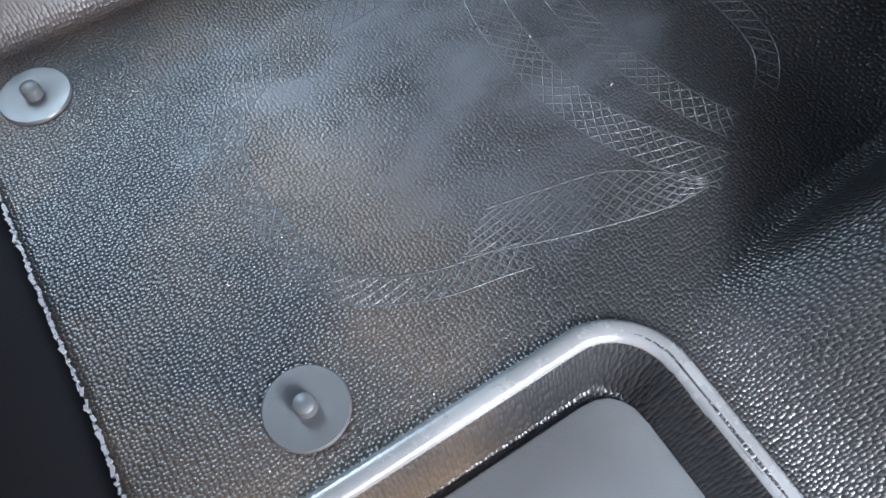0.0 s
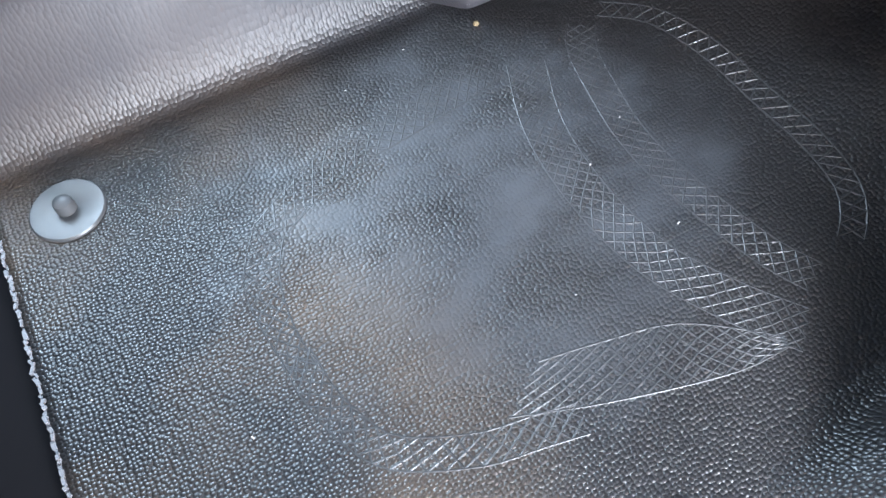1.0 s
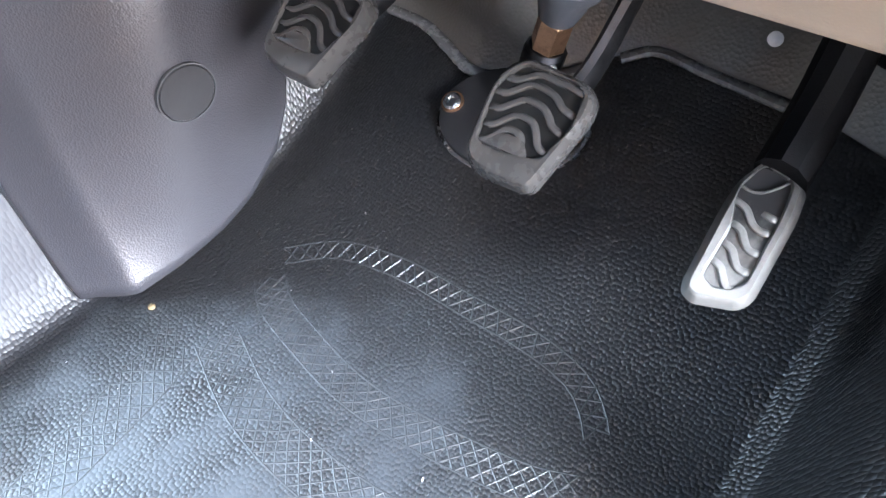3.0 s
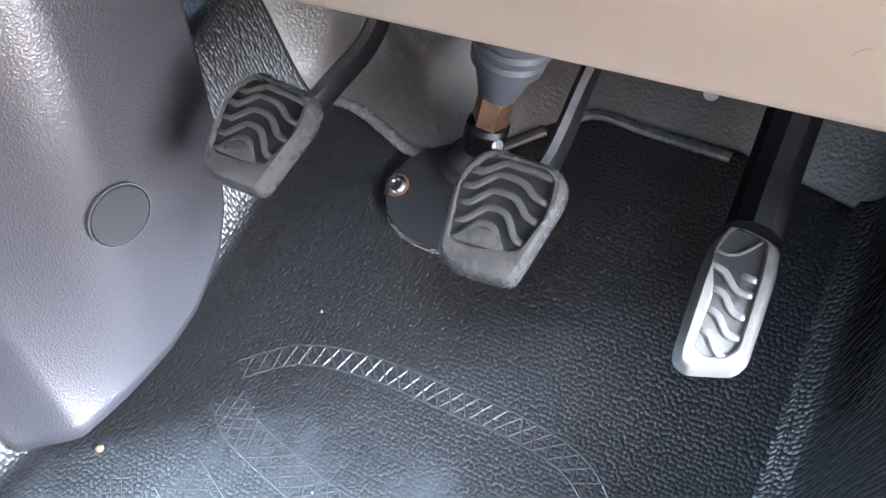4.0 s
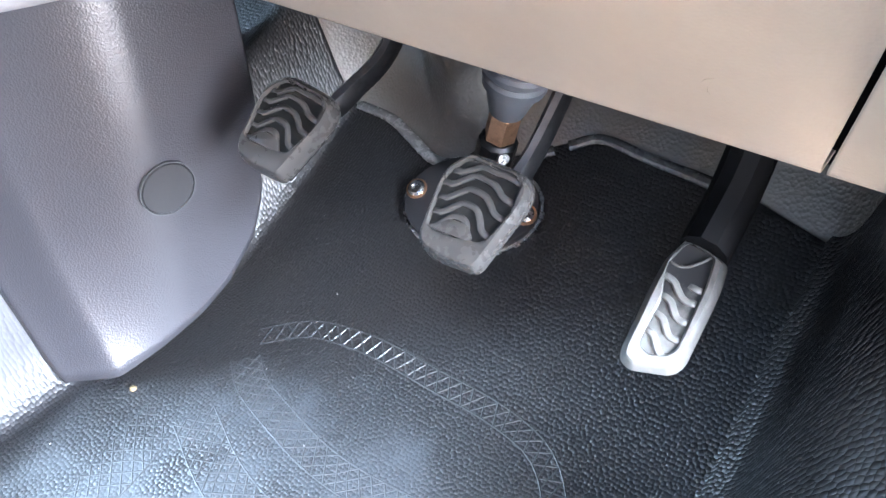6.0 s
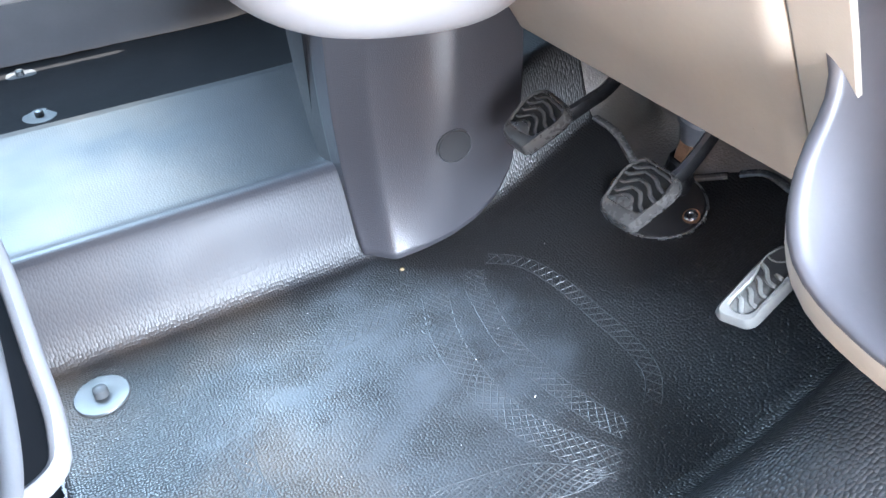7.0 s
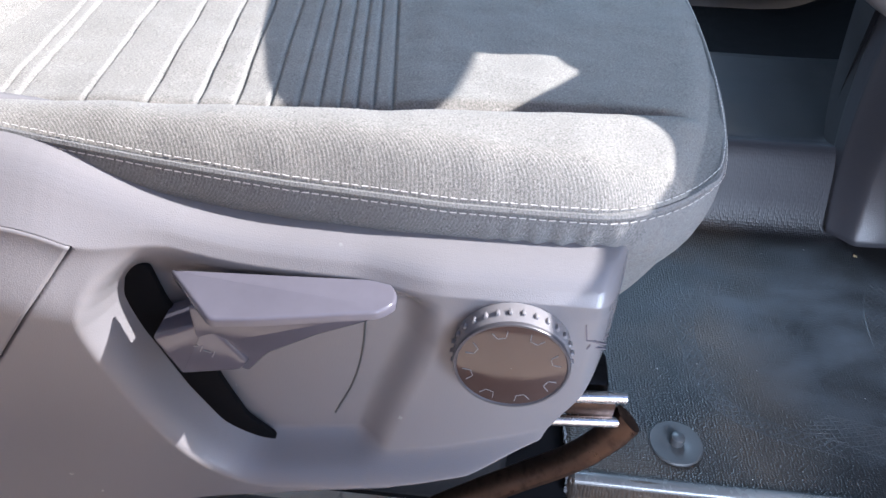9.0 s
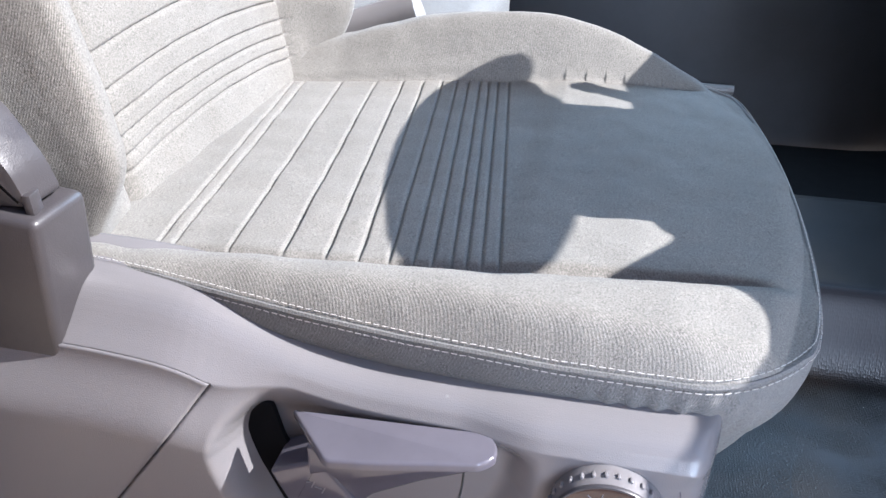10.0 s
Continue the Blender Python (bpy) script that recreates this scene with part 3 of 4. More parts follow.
PAD_BASE = [(-0.0205, 0.037), (0.0195, 0.0378), (0.029, 0.030), (0.0305, 0.018), (0.0212, -0.0345), (-0.0095, -0.0382), (-0.021, -0.0362), (-0.028, -0.028), (-0.0322, 0.008), (-0.0315, 0.0205)]
PAD_FACE = [(-0.0180, 0.0305), (0.0150, 0.0328), (0.0216, 0.0285), (0.0238, 0.008), (0.0165, -0.0150), (-0.0060, -0.0208), (-0.0170, -0.0218), (-0.0225, -0.019), (-0.0275, 0.008), (-0.0262, 0.0165)]
WAVE = [(0.0, 0.0), (0.13, 0.0012), (0.26, 0.0074), (0.37, 0.0117), (0.60, 0.0120), (0.73, 0.0085), (0.80, 0.0052), (0.88, 0.0036), (1.0, 0.0034)]


def square_pedal(label, centre, across, along, arm_points, spin=0.0, steel=None):
    m = pad_frame(centre, across, along) @ pose(0, 0, 0, 0, 0, spin)
    pedal = thing("pedal", label, "pedal", centre, "three foot pedals")
    pad = piece("pad", pad_body(m, PAD_BASE, PAD_FACE, 0.015), MAT_PEDAL_EDGE, pedal, "grey rubber pedal pad", sharp=28)
    under(part("tread_face", plate(inset(rounded(PAD_FACE, 0.005, 5), 0.0012), 0.0004, m @ pose(0, 0, -0.0015)), MAT_PEDAL_GROOVE), pad)
    for y0, deep in ((0.0195, 0.3), (0.0100, 0.75), (0.0006, 1.0), (-0.0094, 1.35), (-0.0190, 1.7)):
        left = lines(y0, [(-0.02, -0.0222), (0.008, -0.0268), (0.0165, -0.0258), (0.0305, -0.0185)])
        right = lines(y0, [(-0.018, 0.0135), (-0.010, 0.0190), (0.002, 0.0222), (0.02, 0.0222)])
        top = lines(y0, [(0.010, 1.0), (0.0195, 0.80)])
        pts = [(left + (right - left) * t, y0 + top * min(h, 0.0119) - (deep - 1) * 0.010 * ease(t, 0.58, 0.88)) for t, h in WAVE]
        piece("rib", wedge_rib(pts, m), MAT_PEDAL_WORN, pedal)
    heel = rounded([(-0.0188, -0.0205), (0.0108, -0.0182), (0.0030, -0.0085), (-0.0105, -0.0100)], 0.003)
    piece("heel_block", plate(heel, 0.0024, m @ pose(0, 0, -0.0015), 0.0008), MAT_PEDAL_EDGE, pedal)
    piece("backing_plate", plate([(0.88 * x, 0.88 * y) for x, y in PAD_BASE], 0.004, m @ pose(0, 0, -0.0205)), MAT_ARM, pedal)
    piece("arm", tube(arm_points, 0.0105, 8, 0.5, (1, 0, 0.2)), MAT_ARM, pedal, "black steel pedal arm")
    return pedal


ACROSS, ALONG = (0.98, 0.09, -0.13), (0.04, 0.75, 0.66)
square_pedal("grey rubber clutch pedal with wavy ribs", (-0.4125, 0.400, 0.2175), ACROSS, ALONG, [(-0.400, 0.418, 0.212), (-0.388, 0.45, 0.232), (-0.366, 0.474, 0.27), (-0.352, 0.495, 0.36), (-0.35, 0.51, 0.46)], -5.0)
square_pedal("grey rubber brake pedal with wavy ribs and shiny worn rim", (-0.250, 0.408, 0.209), ACROSS, ALONG, [(-0.244, 0.424, 0.205), (-0.240, 0.457, 0.222), (-0.234, 0.482, 0.262), (-0.216, 0.50, 0.34), (-0.215, 0.51, 0.46)])

ACC = pad_frame((-0.128, 0.461, 0.1545), (1.0, 0.08, -0.03), (-0.03, 0.82, 0.57))
acc = thing("accelerator_pedal", "grey rubber accelerator pedal worn pale at the heel", "pedal", (-0.128, 0.461, 0.1545), "three foot pedals")
ACC_BASE = [(-0.0085, 0.0500), (0.0130, 0.0462), (0.0212, 0.0420), (0.0234, 0.0230), (0.0220, -0.0310), (0.0165, -0.0395), (-0.0090, -0.0472), (-0.0172, -0.0435), (-0.0192, -0.0365), (-0.0190, 0.0130), (-0.0172, 0.0340)]
ACC_FACE = [(-0.0078, 0.0465), (0.0085, 0.0435), (0.0125, 0.0400), (0.0146, 0.0225), (0.0140, -0.0240), (0.0080, -0.0310), (-0.0020, -0.0345), (-0.0095, -0.0310), (-0.0100, -0.0255), (-0.0080, 0.0020), (-0.0150, 0.0260)]
pad = piece("pad", pad_body(ACC, ACC_BASE, ACC_FACE, 0.011), MAT_PEDAL_PALE, acc, "grey rubber pedal pad worn pale at the heel", sharp=28)
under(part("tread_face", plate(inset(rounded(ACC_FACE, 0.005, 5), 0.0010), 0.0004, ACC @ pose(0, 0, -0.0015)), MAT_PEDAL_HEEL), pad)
for y0, left, right in ((0.0200, -0.0142, 0.0146), (0.0066, -0.0090, 0.0144), (-0.0060, -0.0086, 0.0140), (-0.0185, -0.0092, 0.0120)):
    pts = [(left + (right - left) * t, y0 - h) for t, h in ((0.0, 0.0), (0.30, 0.0026), (0.45, 0.0068), (0.60, 0.0108), (0.78, 0.0122), (1.0, 0.0108))]
    piece("rib", wedge_rib(pts, ACC, 0.0022), MAT_PEDAL_PALE, acc)
piece("rib", wedge_rib([(0.0042, 0.0188), (0.0095, 0.0176), (0.0146, 0.0180)], ACC, 0.0022), MAT_PEDAL_PALE, acc)
for loop in ([(-0.0142, 0.0300), (-0.0120, 0.0370), (-0.0085, 0.0452), (-0.0040, 0.0458), (0.0108, 0.0425)], [(-0.0142, 0.0295), (-0.0075, 0.0280), (-0.0010, 0.0300), (0.0050, 0.0355), (0.0108, 0.0425)]):
    piece("loop_rib", wedge_rib(loop, ACC, 0.0008, 0.0030), MAT_PEDAL_PALE, acc)
piece("arm", tube([(-0.127, 0.50, 0.175), (-0.128, 0.545, 0.20), (-0.128, 0.575, 0.26), (-0.125, 0.585, 0.36), (-0.125, 0.585, 0.45)], 0.021, 10, 0.8, (1, 0, 0.1)), MAT_ARMBLACK, acc, "black plastic pedal arm")
piece("housing", box((0.05, 0.07, 0.12), pose(-0.095, 0.615, 0.27, 20), 0.01, 3), MAT_ARMBLACK, acc, "black pedal sensor housing")


# ---- steering shaft through the toe board ----
TOE = Vector((0, -0.58, 1)).normalized()


def on_toe(x, y, lift=0.0):
    return Vector((x, y, floor_height(x, y))) + TOE * lift


shaft = thing("steering_shaft", "steering column shaft with a copper joint and black rubber boot", "steering column", on_toe(-0.352, 0.556))
base = on_toe(-0.352, 0.556)
flange_m = pad_frame(base, (0.95, 0.2, 0.116), (-0.15, 0.86, 0.5))
flange = rounded([(0.068 * math.cos(a), 0.05 * math.sin(a)) for a in (2 * math.pi * k / 14 for k in range(14))], 0.012, 3)
piece("flange", plate(flange, 0.008, flange_m @ pose(0, 0, 0.001), 0.003), MAT_BLACK, shaft, "black oval boot flange")
for a in (-1, 1):
    p = flange_m @ Vector((a * 0.056, -0.004 * a, 0.009))
    way = flange_m.to_3x3() @ Vector((0, 0, 1))
    bolt = piece("bolt", lathe([(0.0085, 0), (0.0085, 0.0025), (0.0065, 0.004), (0.0045, 0.004), (0.004, 0.0015), (0.0002, 0.0015)], 20, axis_to(p, way)), MAT_STEEL, shaft, "steel flange bolt")
    under(part("bushing", lathe([(0.0105, -0.002), (0.0105, 0.0012), (0.0085, 0.0016)], 20, axis_to(p, way), cap=False), MAT_COPPER), bolt)
HEX = Vector((-0.335, 0.574, 0.162))
way = Vector((0.25, -0.10, 0.96)).normalized()
low = HEX - way * 0.06
piece("boot", lathe([(0.036, 0.0), (0.037, 0.006), (0.028, 0.012), (0.031, 0.018), (0.023, 0.024), (0.026, 0.030), (0.018, 0.037), (0.016, 0.045)], 28, axis_to(low - way * 0.024, way)), MAT_BLACK, shaft, "ribbed black rubber boot")
piece("yoke", lathe([(0.016, 0), (0.018, 0.004), (0.018, 0.026), (0.015, 0.030)], 10, axis_to(HEX - way * 0.041, way)), MAT_ARM, shaft, "dark steel joint yoke")
piece("pinch_bolt", lathe([(0.005, -0.024), (0.005, 0.024)], 12, axis_to(HEX - way * 0.028, (0.75, -0.6, 0.2))), MAT_STEEL, shaft)
piece("copper_joint", lathe([(0.0125, -0.013), (0.0145, -0.010), (0.0145, 0.017), (0.0125, 0.020)], 6, axis_to(HEX, way)), MAT_COPPER, shaft, "copper coloured hexagonal joint", sharp=20)
piece("upper_cup", lathe([(0.0125, 0.017), (0.0155, 0.020), (0.020, 0.036), (0.022, 0.046), (0.027, 0.050), (0.028, 0.058), (0.025, 0.061), (0.030, 0.066), (0.030, 0.070), (0.027, 0.073), (0.032, 0.078), (0.032, 0.12)], 28, axis_to(HEX, way)), MAT_DARKTRIM, shaft, "dark grey plastic column cup")
ring_m = flange_m @ pose(0, 0, -0.0008)
piece("flange_ring", plate([(1.05 * x, 1.07 * y) for x, y in flange], 0.004, ring_m, 0.0015), MAT_STEEL, shaft, "bright steel edge of the flange")


# ---- firewall behind the toe board ----
def firewall(u, v):
    x = -0.72 + 0.74 * u
    y0 = toe_top(x) - 0.004
    z = floor_height(x, toe_top(x)) - 0.016 + 0.43 * v
    y = y0 + 0.035 * ease(v, 0, 0.2) + 0.10 * v + 0.014 * noise.noise((x * 9, v * 4, 2.0)) * ease(v, 0, 0.1)
    y -= 0.045 * math.exp(-((x + 0.44) / 0.05) ** 2) * ease(v, 0.05, 0.35)
    return (x, y, z)


tagged(part("wall_front", grid(firewall, 90, 40), MAT_FLOOR_PLAIN, sharp=70), "pebbled grey-black firewall lining above the toe board", "firewall", kind="structure")
for lip in ([(-0.53, 0.606), (-0.486, 0.605), (-0.45, 0.594), (-0.415, 0.584), (-0.385, 0.590), (-0.35, 0.602), (-0.31, 0.632)], [(-0.30, 0.640), (-0.275, 0.655), (-0.23, 0.652), (-0.16, 0.648)]):
    piece("mat_lip", tube([(x, y - 0.004, floor_height(x, y - 0.004) + 0.001) for x, y in lip], 0.0065, 10, 0.6), MAT_LIP, floor, "worn rolled upper edge of the mat with its highlight in the colour")
bm = lathe([(0.004, 0), (0.006, 0.004), (0.002, 0.007), (0.0002, 0.0072)], 14, axis_to((-0.191, 0.662, 0.173), (0.1, -0.95, 0.2)))
tagged(part("wall_clip", bm, MAT_PAINT), "small white plastic clip on the firewall", "clip")


# ---- lower dashboard ----
def edge_at(x):
    return Vector((x, 0.3815 - 0.141 * x, 0.328 + 0.0967 * x))


DASH_UP = Vector((0, -0.60, 0.80))


def dash_skin(x0, x1, seed):
    prof = [(0.06, 0.012), (0.03, 0.003), (0.012, 0.0), (0.003, 0.002), (0.0, 0.008), (0.001, 0.02), (0.003, 0.08), (0.003, 0.2), (0.0, 0.33)]

    def fn(u, v):
        k = v * (len(prof) - 1)
        lean = 0.11 * prof[min(int(k), len(prof) - 1)][1] if k == int(k) else 0.11 * (prof[int(k)][1] + (prof[int(k) + 1][1] - prof[int(k)][1]) * (k - int(k)))
        a, b = x0 + (lean if x0 > -0.2 else 0), x1 + (lean if x1 < 0.0 else 0)
        x = a + (b - a) * u
        i = min(int(k), len(prof) - 2)
        a, b = prof[i], prof[i + 1]
        fwd, up = (a[0] + (b[0] - a[0]) * (k - i)), (a[1] + (b[1] - a[1]) * (k - i))
        e = edge_at(x) + Vector((0, fwd, 0)) + DASH_UP * up
        return tuple(e)

    return grid(fn, 24, 65)


dash = thing("lower_dashboard", "beige grained plastic lower dashboard panel over the pedals", "dashboard", edge_at(-0.3))
for x0, x1, name in ((-0.62, -0.0675, "knee_panel"), (-0.0650, -0.026, "end_panel")):
    ob = piece(name, dash_skin(x0, x1, 1), MAT_BEIGE, dash, sharp=60)
    mod = ob.modifiers.new("thickness", "SOLIDIFY")
    mod.thickness, mod.offset = 0.003, 1.0
piece("seam_backing", box((0.02, 0.004, 0.30), Matrix.Translation(edge_at(-0.049) + DASH_UP * 0.16 + Vector((0, 0.006, 0.004))) @ pose(0, 0, 0, 36.9) @ pose(0, 0, 0, 0, 6.3), 0), MAT_GAP, dash)
hole = edge_at(-0.105) + DASH_UP * 0.045
piece("screw_recess", lathe([(0.011, -0.004), (0.011, 0.001), (0.008, 0.0012), (0.007, -0.003), (0.0002, -0.003)], 24, axis_to(hole, (0, -0.8, -0.6))), MAT_BEIGE, dash)


# half bowl on the dashboard end: each curve runs down the near side, under and up again
def u_curve(half):
    half = [(x + 0.011 * ease(z, 0.56, 0.45), y, z) for x, y, z in half]
    top = Vector(half[0]) * 2.6 - Vector(half[1]) * 1.6
    half = [tuple(top)] + half
    whole = half + [(0.172 - x, y, z) for x, y, z in reversed(half[:-1])]
    fine = smooth_path(whole, 0.004)
    return [fine[round(k * (len(fine) - 1) / 72)] for k in range(73)]


def loft(curves, close=False):
    bm = bmesh.new()
    rings = [[bm.verts.new(p) for p in c] for c in curves]
    for a, b in zip(rings, rings[1:]):
        for k in range(72):
            bm.faces.new((a[k], a[k + 1], b[k + 1], b[k]))
    if close:
        bm.faces.new(rings[-1])
    bmesh.ops.recalc_face_normals(bm, faces=bm.faces)
    return bm


RIM = u_curve([(-0.046, 0.200, 0.58), (-0.041, 0.245, 0.52), (-0.034, 0.283, 0.458), (-0.023, 0.262, 0.415), (-0.006, 0.247, 0.385), (0.022, 0.242, 0.366), (0.075, 0.240, 0.358)])
BULGE = u_curve([(-0.049, 0.206, 0.58), (-0.045, 0.252, 0.52), (-0.041, 0.297, 0.455), (-0.033, 0.282, 0.402), (-0.017, 0.268, 0.362), (0.014, 0.262, 0.336), (0.075, 0.260, 0.328)])
FOOT = u_curve([(-0.051, 0.225, 0.58), (-0.050, 0.28, 0.52), (-0.049, 0.345, 0.45), (-0.044, 0.345, 0.385), (-0.032, 0.35, 0.338), (0.002, 0.355, 0.310), (0.075, 0.36, 0.302)])
RIM_IN = u_curve([(-0.038, 0.203, 0.58), (-0.033, 0.248, 0.52), (-0.026, 0.281, 0.461), (-0.015, 0.261, 0.420), (0.001, 0.247, 0.392), (0.026, 0.243, 0.374), (0.075, 0.241, 0.366)])
WALL_IN = u_curve([(-0.026, 0.27, 0.58), (-0.022, 0.30, 0.52), (-0.015, 0.33, 0.465), (-0.006, 0.33, 0.42), (0.010, 0.33, 0.392), (0.035, 0.33, 0.371), (0.075, 0.33, 0.362)])
BACK_IN = u_curve([(-0.020, 0.36, 0.58), (-0.016, 0.38, 0.52), (-0.010, 0.40, 0.465), (0.0, 0.40, 0.42), (0.016, 0.40, 0.392), (0.040, 0.40, 0.374), (0.075, 0.40, 0.366)])
crest = [(p + q) / 2 + Vector((0, -0.003, 0.002)) for p, q in zip(RIM, RIM_IN)]
edge_in = [q.lerp(w, 0.07) for q, w in zip(RIM_IN, WALL_IN)]
cup = thing("bottle_pocket", "beige plastic bottle pocket with a pale lining in the dashboard end", "bottle holder", (0.075, 0.36, 0.31))
piece("pocket_shell", loft([FOOT, [f.lerp(g, 0.6) + Vector((0, -0.004, -0.002)) for f, g in zip(FOOT, BULGE)], BULGE, RIM]), MAT_BEIGE, cup, sharp=70)
piece("pocket_liner", loft([RIM, [p.lerp(q, 0.5) + Vector((0, -0.002, 0)) for p, q in zip(RIM, crest)], crest, RIM_IN, edge_in, WALL_IN, [p.lerp(q, 0.85) for p, q in zip(WALL_IN, BACK_IN)], BACK_IN], True), MAT_LINER, cup, "pale lavender pocket lining", sharp=75)
piece("bottle_rest", lathe([(0.046, 0), (0.046, 0.008), (0.043, 0.010), (0.041, 0.006), (0.0002, 0.006)], 40, axis_to((0.062, 0.335, 0.366), (0, -0.1, 0.99))), MAT_LINER, cup, "round bottle rest")
piece("liner_seam", tube([(0.020, 0.345, 0.388), (0.014, 0.375, 0.42), (0.020, 0.392, 0.46), (0.024, 0.39, 0.50), (0.024, 0.372, 0.575)], 0.0014, 6), MAT_TRIM, cup)

bm = box((0.24, 0.30, 0.24), pose(0.09, 0.52, 0.47), 0.01)
tagged(part("dashboard_end", bm, MAT_DARKTRIM), "dark grey end of the dashboard behind the bottle pocket", "dashboard")

# gear lever pod that hangs beside the column
def pod(u, v):
    a, b = 2 * math.pi * u, math.pi * (v - 0.5)
    e1, e2 = 0.75, 0.7
    c, s = math.cos(a), math.sin(a)
    cb, sb = max(1e-6, math.cos(b)) ** e2, math.copysign(abs(math.sin(b)) ** e2, math.sin(b))
    x = -0.485 + 0.16 * cb * math.copysign(abs(c) ** e1, c)
    y = 0.235 + 0.165 * cb * math.copysign(abs(s) ** e1, s)
    z = 0.482 + 0.125 * sb - 0.12 * (y - 0.17) * (1 if sb < 0 else 0.2)
    return (x, y, z)


gear_pod = thing("gear_pod", "pale grey rounded underside of the gear lever pod", "dashboard pod", (-0.485, 0.235, 0.48))
piece("pod_shell", grid(pod, 64, 40, closed=True), MAT_PALE, gear_pod)
piece("pod_collar", tube([(-0.485, 0.30, 0.55), (-0.485, 0.34, 0.62), (-0.485, 0.38, 0.70)], 0.09, 20, step=0.02), MAT_DARKTRIM, gear_pod)

# upper dashboard, behind and above the knee panel
bm = bmesh.new()
prof = [(0.235, 0.53), (0.20, 0.62), (0.180, 0.71), (0.178, 0.735), (0.19, 0.75), (0.4, 0.78), (0.75, 0.80), (1.0, 0.78), (1.0, 0.4), (0.75, 0.4)]


def hood(x):
    """How far the instrument hood overhangs to the rear; its end has a rounded corner."""
    t = min(1.0, max(0.0, (-0.047 - x) / 0.032))
    k = 1 - math.sqrt(1 - t * t)
    return -0.016 * (1 - k) + (-0.066 + 0.12 * (x + 0.155)) * k


across = [-1.44, -0.9, -0.5, -0.2] + [-0.12 + 0.005 * k for k in range(17)] + [-0.02, -0.01, 0.20]
rows = [[bm.verts.new((x, y + (hood(max(x, -0.62)) if y < 0.3 and z > 0.68 else 0.0), z)) for y, z in prof] for x in across]
for a, b in zip(rows, rows[1:]):
    for j in range(len(prof) - 1):
        bm.faces.new((a[j], b[j], b[j + 1], a[j + 1]))
tagged(part("upper_dashboard", bm, MAT_DARKTRIM), "dark grey upper dashboard under the windscreen", "dashboard")
bm = box((0.74, 0.30, 0.30), pose(-1.08, 0.50, 0.52), 0.03, 4)
tagged(part("glovebox", bm, MAT_DARKTRIM), "dark grey passenger glovebox over the footwell", "glovebox")

# steering wheel above the seat, with its stalks
WHEEL = Matrix.Translation((-0.281, -0.006, 0.787)) @ Matrix.Rotation(radians(7), 4, "Z") @ Matrix.Rotation(radians(30.5), 4, "X")
bm = bmesh.new()
rings = []
for k in range(72):
    a = 2 * math.pi * k / 72
    rings.append([bm.verts.new(((0.224 + 0.016 * math.cos(b)) * math.cos(a), (0.224 + 0.016 * math.cos(b)) * math.sin(a), 0.016 * math.sin(b))) for b in (2 * math.pi * j / 12 for j in range(12))])
for k in range(72):
    for j in range(12):
        bm.faces.new((rings[k][j], rings[(k + 1) % 72][j], rings[(k + 1) % 72][(j + 1) % 12], rings[k][(j + 1) % 12]))
bm.transform(WHEEL)
wheel = piece("steering_wheel", bm, MAT_BLACK, shaft, "black steering wheel")
# unseen disc nearly as wide as the rim, so the wheel's shadow is solid
under(part("hub_shadow_disc", lathe([(0.214, -0.012), (0.215, -0.004), (0.16, 0.012), (0.10, 0.03), (0.0002, 0.034)], 40, WHEEL), MAT_BLACK), wheel)
under(part("column_shroud", box((0.26, 0.34, 0.10), pose(-0.300, 0.09, 0.69, 20, 0, 7), 0.02, 3), MAT_BLACK), wheel)
for pts in ([(-0.17, 0.10, 0.70), (-0.132, 0.075, 0.692), (-0.066, 0.030, 0.69)], [(-0.42, 0.10, 0.70), (-0.462, 0.03, 0.70), (-0.487, -0.030, 0.70)]):
    under(part("stalk", tube(pts, 0.010, 10, 1.0, step=0.01, taper=1.6), MAT_BLACK), wheel)
under(part("binnacle", box((0.28, 0.24, 0.06), pose(-0.300, 0.200, 0.72, 0, 0, 7), 0.02, 3), MAT_BLACK), wheel)


# ---- driver's seat ----
CX, HALF, FRONT, REAR = -0.253, 0.300, -0.113, -0.72
STRIPES = (-0.612, -0.599, -0.553, -0.510, -0.477, -0.452, -0.429, -0.411, -0.397, -0.383, -0.372, -0.361, -0.348)


def half_width(y):
    """Half the cushion's width at y: rounded front corners."""
    r = 0.085
    d = FRONT - y
    if d < r:
        return HALF - r + math.sqrt(max(0.0, r * r - (r - d) ** 2))
    return HALF - 0.012 * ease(y, -0.45, -0.68)


def seam_height(y):
    return lines(y, [(-0.72, 0.446), (-0.58, 0.444), (-0.50, 0.437), (-0.40, 0.427), (-0.30, 0.421), (-0.235, 0.421), (-0.18, 0.422), (-0.12, 0.424)])


NEAR_SEAM = [(-0.72, -0.004), (-0.60, -0.010), (-0.464, -0.017), (-0.346, -0.031), (-0.243, -0.049), (-0.146, -0.068)]
FAR_SEAM = [(-0.72, -0.405), (-0.60, -0.425), (-0.53, -0.437), (-0.388, -0.462), (-0.148, -0.505)]
FAR_CREST = [(-0.74, 0.020), (-0.632, 0.032), (-0.555, 0.053), (-0.47, 0.068), (-0.36, 0.073), (-0.257, 0.066), (-0.18, 0.034), (-0.12, 0.004)]


